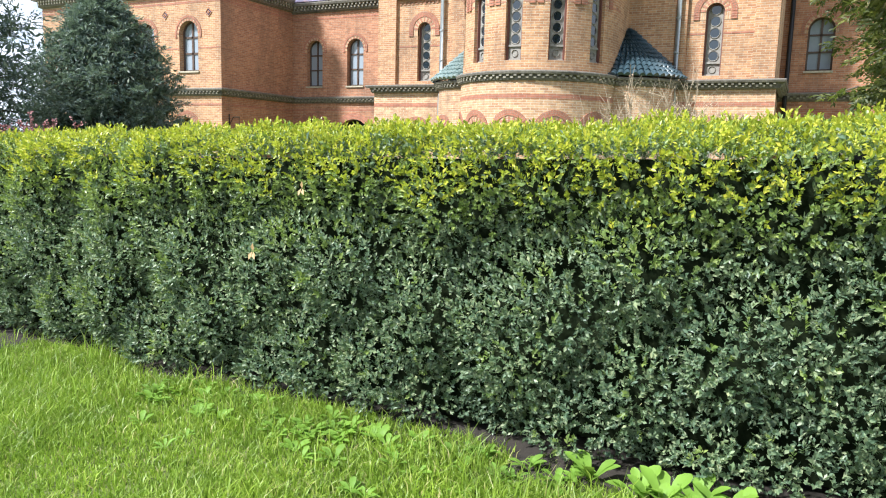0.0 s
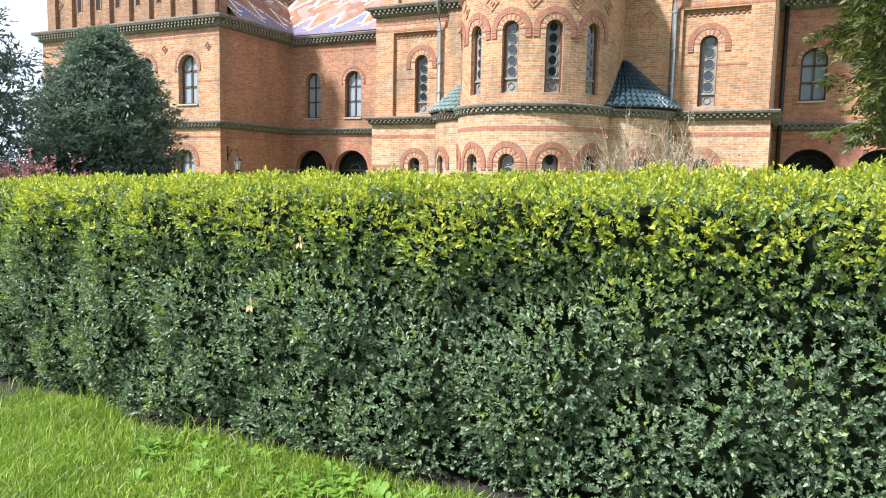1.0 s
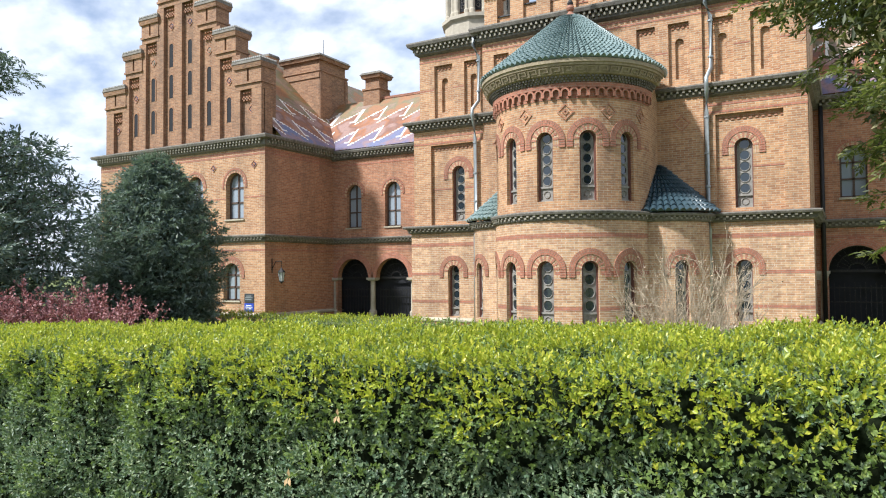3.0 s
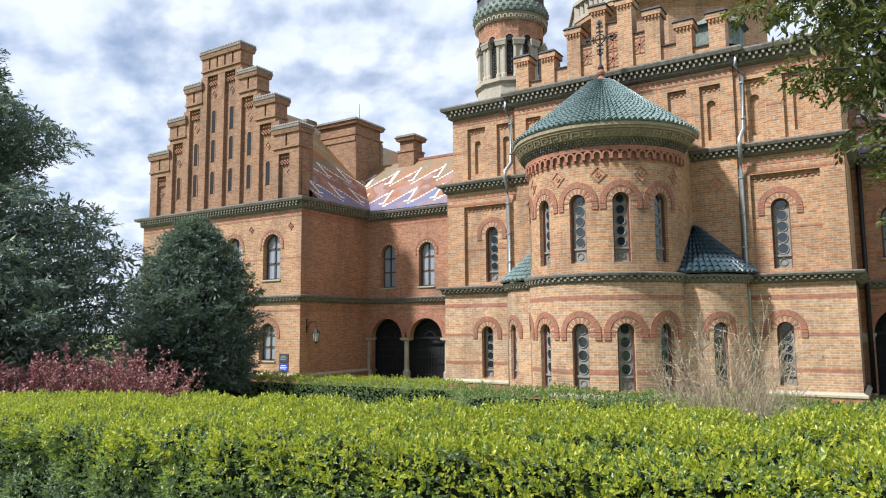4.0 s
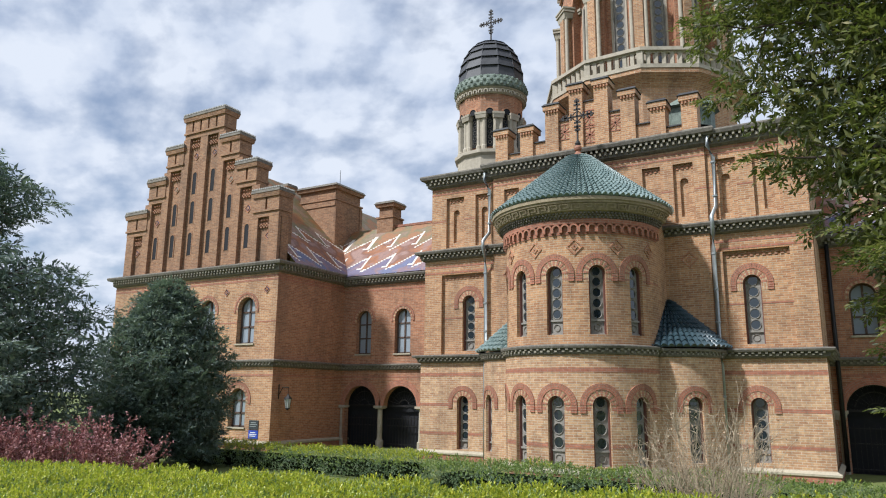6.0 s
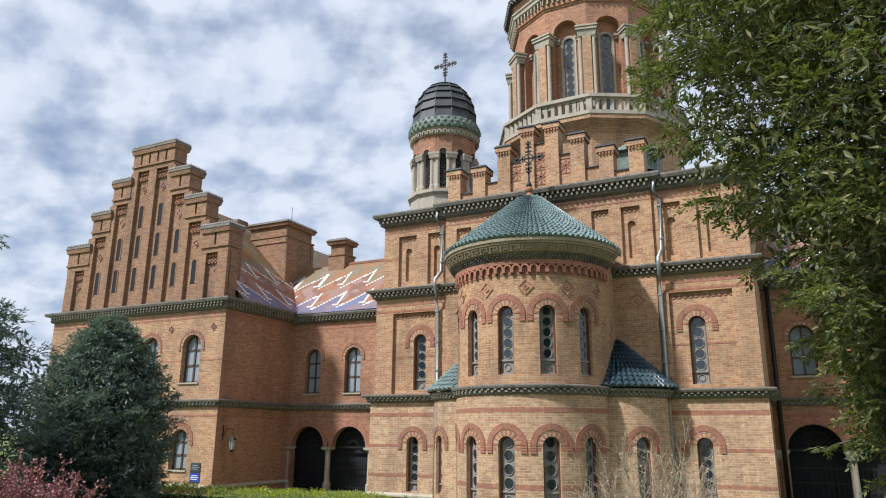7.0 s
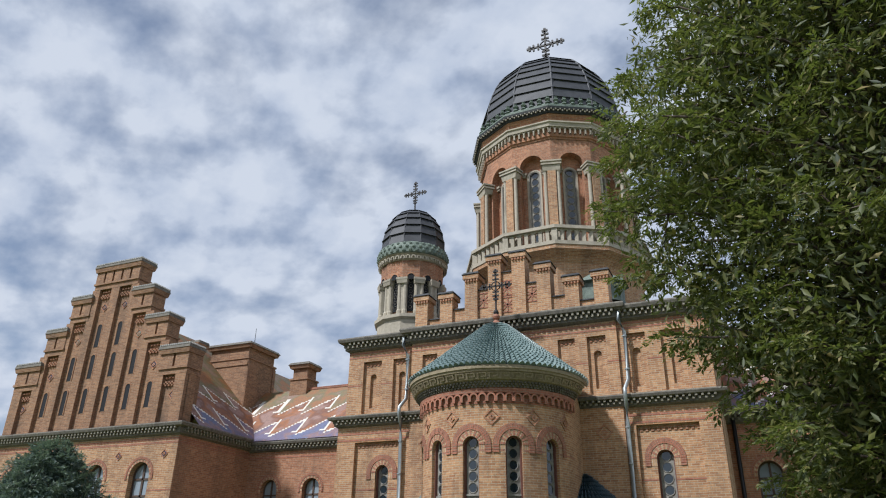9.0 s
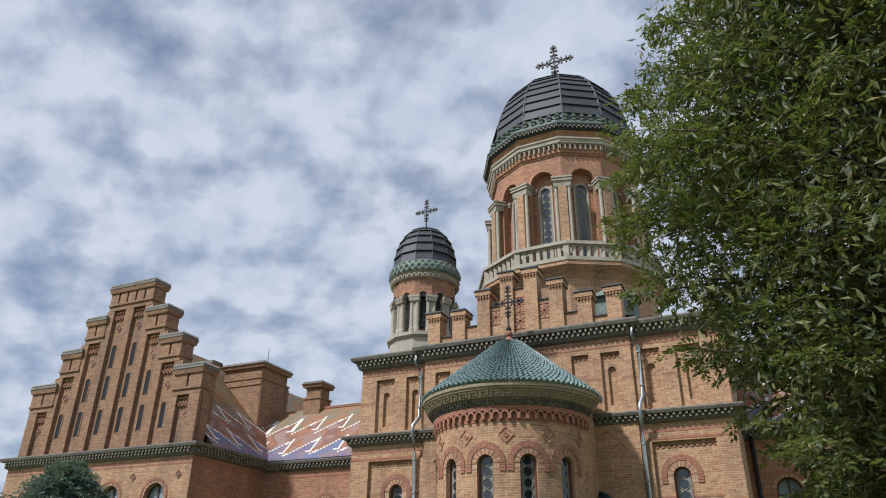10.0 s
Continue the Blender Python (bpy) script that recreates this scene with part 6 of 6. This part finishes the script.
def evergreen(name, base, height, radius, nlimb, twig_len, twig_step, nsub, sub_len, nleaf, lsize, material, label, rise=0.5, hang=0.15, z_low=0.8, trunk_r=0.2, seed=1, slim=0.32, start=0.25, fill=4000, bow=0.16, lean=(0, 0)):
    """An evergreen: limbs that climb from the trunk to the outline radius(height share, angle), fans of twigs along each limb, and short needled shoots on the twigs."""
    r = np.random.default_rng(seed)
    tree = thing(name, label, "tree", at=base)
    bm = bm_new()
    tube(bm, [(0, 0, -0.05), (0.05, 0.03, height * 0.3), (lean[0] * 0.6 - 0.04, lean[1] * 0.6 + 0.05, height * 0.65), (lean[0], lean[1], height * 0.96)], [trunk_r, trunk_r * 0.8, trunk_r * 0.45, 0.02], 9)
    TP, TD, TL = [], [], []
    for k in range(nlimb):
        f = ((k + r.uniform(0, 1)) / nlimb) ** 1.15
        ze = z_low + (height - z_low) * f
        a = k * 2.39996 + r.uniform(-0.5, 0.5)
        ln = radius(ze / height, a) * r.uniform(0.76, 1.04)
        if ln < 0.12:
            continue
        z0 = max(0.25, ze - ln * rise * r.uniform(0.7, 1.2))
        d = np.array([math.cos(a), math.sin(a), 0.0])
        sd = np.array([-d[1], d[0], 0.0])
        sway = r.uniform(-0.18, 0.18) * ln
        q = np.linspace(0, 1, 9)
        pts = np.array([0, 0, z0]) + d * (ln * q)[:, None] + sd * (sway * np.sin(q * 2.6))[:, None]
        pts[:, 2] += (ze - z0) * q + bow * ln * np.sin(q * math.pi) + r.normal(size=9) * 0.02 * ln * q
        tube(bm, pts[:8], [0.007 + 0.042 * (trunk_r / 0.2) * (1 - w) * min(1, ln / 2.5) for w in q[:8]], 5)
        m = max(3, int(ln * (1 - start) / twig_step))
        w = start + (1 - start) * (np.arange(m) + r.uniform(0, 1, m)) / m
        i = np.clip((w * 8).astype(int), 0, 7)
        h = (w * 8 - i)[:, None]
        p = pts[i] * (1 - h) + pts[i + 1] * h
        tan = unit(pts[i + 1] - pts[i])
        sgn = np.where(np.arange(m) % 2, -1.0, 1.0)[:, None]
        td = tan * 0.8 + np.cross(tan, np.array([0, 0, 1.0])) * sgn * r.uniform(0.35, 1.0, m)[:, None] + r.normal(size=(m, 3)) * 0.28 + np.array([0, 0, -hang])
        TP.append(p), TD.append(unit(td)), TL.append(twig_len * (1.15 - 0.7 * w) * r.uniform(0.55, 1.3, m) * min(1.0, 0.45 + ln / 3))
        TP.append(pts[7:8]), TD.append(unit(pts[8:9] - pts[7:8])), TL.append(np.array([ln / 8 + twig_len * 0.3]))
    TP, TD, TL = np.concatenate(TP), np.concatenate(TD), np.concatenate(TL)
    for p, d, ln in list(zip(TP, TD, TL))[::3]:
        tube(bm, [p, p + d * ln * 0.5 + np.array([0, 0, -hang * 0.1 * ln]), p + d * ln * 0.85 + np.array([0, 0, -hang * 0.4 * ln])], [0.012, 0.008, 0.004], 3)
    part("trunk", bm, BARK, tree, "grey-brown trunk with limbs", True)
    SP, SD, SL = [], [], []
    n = len(TP)
    side_v = unit(np.cross(TD, np.array([0, 0, 1.0]) + r.normal(size=(n, 3)) * 0.25))
    for k in range(nsub):
        f = (k + r.uniform(0, 1, n)) / nsub
        SP.append(TP + TD * (TL * f)[:, None] + np.array([0, 0, -1.0]) * (hang * 0.5 * TL * f * f)[:, None])
        SD.append(unit(TD * 0.9 + side_v * (np.where((k + np.arange(n)) % 2, -1.0, 1.0) * r.uniform(0.3, 1.0, n))[:, None] + r.normal(size=(n, 3)) * 0.3 + np.array([0, 0, -hang * 0.8])))
        SL.append(sub_len * (1.2 - 0.6 * f) * r.uniform(0.6, 1.3, n))
    SP, SD, SL = np.concatenate(SP), np.concatenate(SD), np.concatenate(SL)
    n = len(SP)
    side_v = unit(np.cross(SD, np.array([0, 0, 1.0]) + r.normal(size=(n, 3)) * 0.35))
    P, A, N = [], [], []
    for k in range(nleaf):
        f = (k + r.uniform(0, 1, n)) / nleaf
        g = np.where((k + np.arange(n)) % 2, -1.0, 1.0)[:, None]
        P.append(SP + SD * (SL * f)[:, None])
        A.append(SD * 0.9 + side_v * g * (1.0 - 0.6 * f)[:, None] + r.normal(size=(n, 3)) * 0.22)
        N.append(np.cross(side_v, SD) + r.normal(size=(n, 3)) * 0.35)
    P, A, N = np.concatenate(P), np.concatenate(A), np.concatenate(N)
    sz = lsize * r.uniform(0.65, 1.3, len(P))
    leaves("crown", P, A, N, sz, sz * slim, material, tree, "crown of flat needle sprays")
    # shaded foliage deep inside the crown
    z = z_low + 0.2 + (height * 0.92 - z_low) * r.uniform(0, 1, fill) ** 1.15
    a = r.uniform(0, 2 * math.pi, fill)
    rad = np.array([radius(q / height, t) for q, t in zip(z, a)]) * r.uniform(0.01, 0.9, fill) ** 0.6
    p = np.stack([rad * np.cos(a), rad * np.sin(a), z], 1)
    sz = lsize * r.uniform(1.2, 2.3, fill)
    leaves("inner_foliage", p, r.normal(size=(fill, 3)) + np.array([0, 0, -0.5]), r.normal(size=(fill, 3)), sz, sz * 0.3, material, tree, "dense inner foliage")
    return tree


def r_side(f, a):
    """Wide hanging crown, narrower below."""
    return float(np.interp(f, (0.1, 0.16, 0.3, 0.42, 0.5, 0.72, 0.88, 1.0), (1.5, 2.5, 3.2, 4.1, 4.5, 4.3, 2.8, 0.3))) * (1 + 0.08 * math.sin(3 * a + 9 * f) + 0.05 * math.sin(7 * a - 23 * f))


def r_round(f, a):
    """Rounded cone."""
    return float(np.interp(f, (0, 0.12, 0.33, 0.6, 0.76, 0.93, 1.0), (1.7, 2.15, 2.4, 2.25, 1.65, 0.85, 0.15))) * (1 + 0.08 * math.sin(4 * a + 7 * f))


def r_layered(f, a):
    """Broad below, with open tiers of long boughs above."""
    return float(np.interp(f, (0, 0.1, 0.36, 0.49, 0.56, 0.63, 0.69, 0.74, 0.8, 0.92, 1.0), (4.6, 5.3, 5.3, 4.3, 1.8, 2.9, 3.5, 2.0, 1.4, 0.8, 0.1))) * (1 + 0.06 * math.sin(5 * a + 11 * f))


evergreen("conifer_tree", (3.0, 10.2, 0), 15.0, r_side, 480, 0.75, 0.15, 7, 0.24, 8, 0.085, CONIFER, "tall dark evergreen yew with hanging sprays", 0.45, 0.34, 1.9, 0.26, 5, 0.38, 0.45, 120000, 0.12)
evergreen("yew_tree", (-20.55, 16.2, 0), 6.2, r_round, 320, 0.6, 0.15, 5, 0.24, 8, 0.10, YEW, "round dark green yew before the gabled building", 0.7, 0.04, 0.4, 0.14, 8, 0.36, 0.4, 34000, 0.1)
evergreen("yew_tree", (-20.6, 8.0, 0), 11.4, r_layered, 280, 1.0, 0.2, 6, 0.32, 8, 0.12, YEW, "tall dark yew with long spreading open boughs", 0.5, 0.08, 0.5, 0.24, 12, 0.34, 0.4, 55000, 0.14)

# pink shrub and bare shrub
PINK = leaf_mat("pink_red_leaf", ((0.0, (0.22, 0.08, 0.09)), (0.6, (0.42, 0.21, 0.21)), (1.0, (0.60, 0.34, 0.35))), 0.6, 0.2, (0.5, 0.12, 0.12))


def shrub(name, base, height, spread, stems, twigs, leafn, material, bark, label, seed, leaf=0.04, thick=0.008):
    r = np.random.default_rng(seed)
    th = thing(name, label, "shrub", at=base)
    bm = bm_new()
    tips = []
    for k in range(stems):
        a, s = r.uniform(0, 6.28), spread * r.uniform(0.15, 1) ** 0.7
        h = height * r.uniform(0.65, 1.0) * (1 - 0.25 * (s / spread) ** 2)
        p = [np.array([0.12 * math.cos(a), 0.12 * math.sin(a), -0.02])]
        for q in (0.3, 0.6, 0.85, 1.0):
            p.append(np.array([s * math.cos(a) * q ** 1.2, s * math.sin(a) * q ** 1.2, h * q]) + r.normal(size=3) * 0.03)
        tube(bm, p, [thick * (1.2 - 0.9 * q) for q in (0, .3, .6, .85, 1)], 4)
        for _ in range(twigs):
            q = r.uniform(0.25, 0.97)
            i = min(3, int(q * 4))
            b = p[i] + (p[i + 1] - p[i]) * (q * 4 - i if i < 3 else r.uniform())
            d = unit(unit(p[i + 1] - p[i]) * 0.8 + r.normal(size=3) * 0.5 + np.array([0, 0, 0.2]))
            ln = r.uniform(0.12, 0.38) * height / 2.4
            e = b + d * ln
            tube(bm, [b, b + d * ln * 0.5 + r.normal(size=3) * 0.015, e], [thick * 0.45, thick * 0.35, thick * 0.18], 3)
            tips += [b + d * ln * w for w in r.uniform(0.2, 1.05, leafn)]
    part("stem_mass", bm, bark, th, "fine branching stems")
    if leafn:
        T = np.array(tips)
        leaves("foliage", T, r.normal(size=T.shape) + np.array([0, 0, .4]), r.normal(size=T.shape), leaf * r.uniform(0.6, 1.2, len(T)), leaf * 0.55, material, th, "small leaves")
    return th


TWIG = plain_mat("pale_dry_twig", (0.30, 0.24, 0.16), (0.46, 0.38, 0.27), 30, 0.9)
BUD = leaf_mat("dry_bud", ((0.0, (0.30, 0.20, 0.13)), (1.0, (0.48, 0.36, 0.26))), 0.7, 0.1, (0.4, 0.3, 0.2))
REDTWIG = plain_mat("red_twig", (0.14, 0.05, 0.05), (0.24, 0.10, 0.09), 30, 0.9)
shrub("bare_shrub", (-1.5, 8.3, 0), 2.6, 0.85, 110, 17, 1, BUD, TWIG, "leafless shrub of fine pale twigs behind the hedge", 4, 0.03, 0.0065)
for x, y, h, s in ((-13.9, 9.7, 2.0, 1.3), (-14.6, 8.7, 2.1, 1.3), (-15.1, 7.6, 1.95, 1.2), (-16.2, 7.4, 1.85, 1.2)):
    shrub("pink_shrub", (x, y, 0), h, s, 70, 15, 5, PINK, REDTWIG, "low shrub with pinkish red leaves", int(-x * 10), 0.07, 0.012)["group"] = "pink shrubs before the yews"
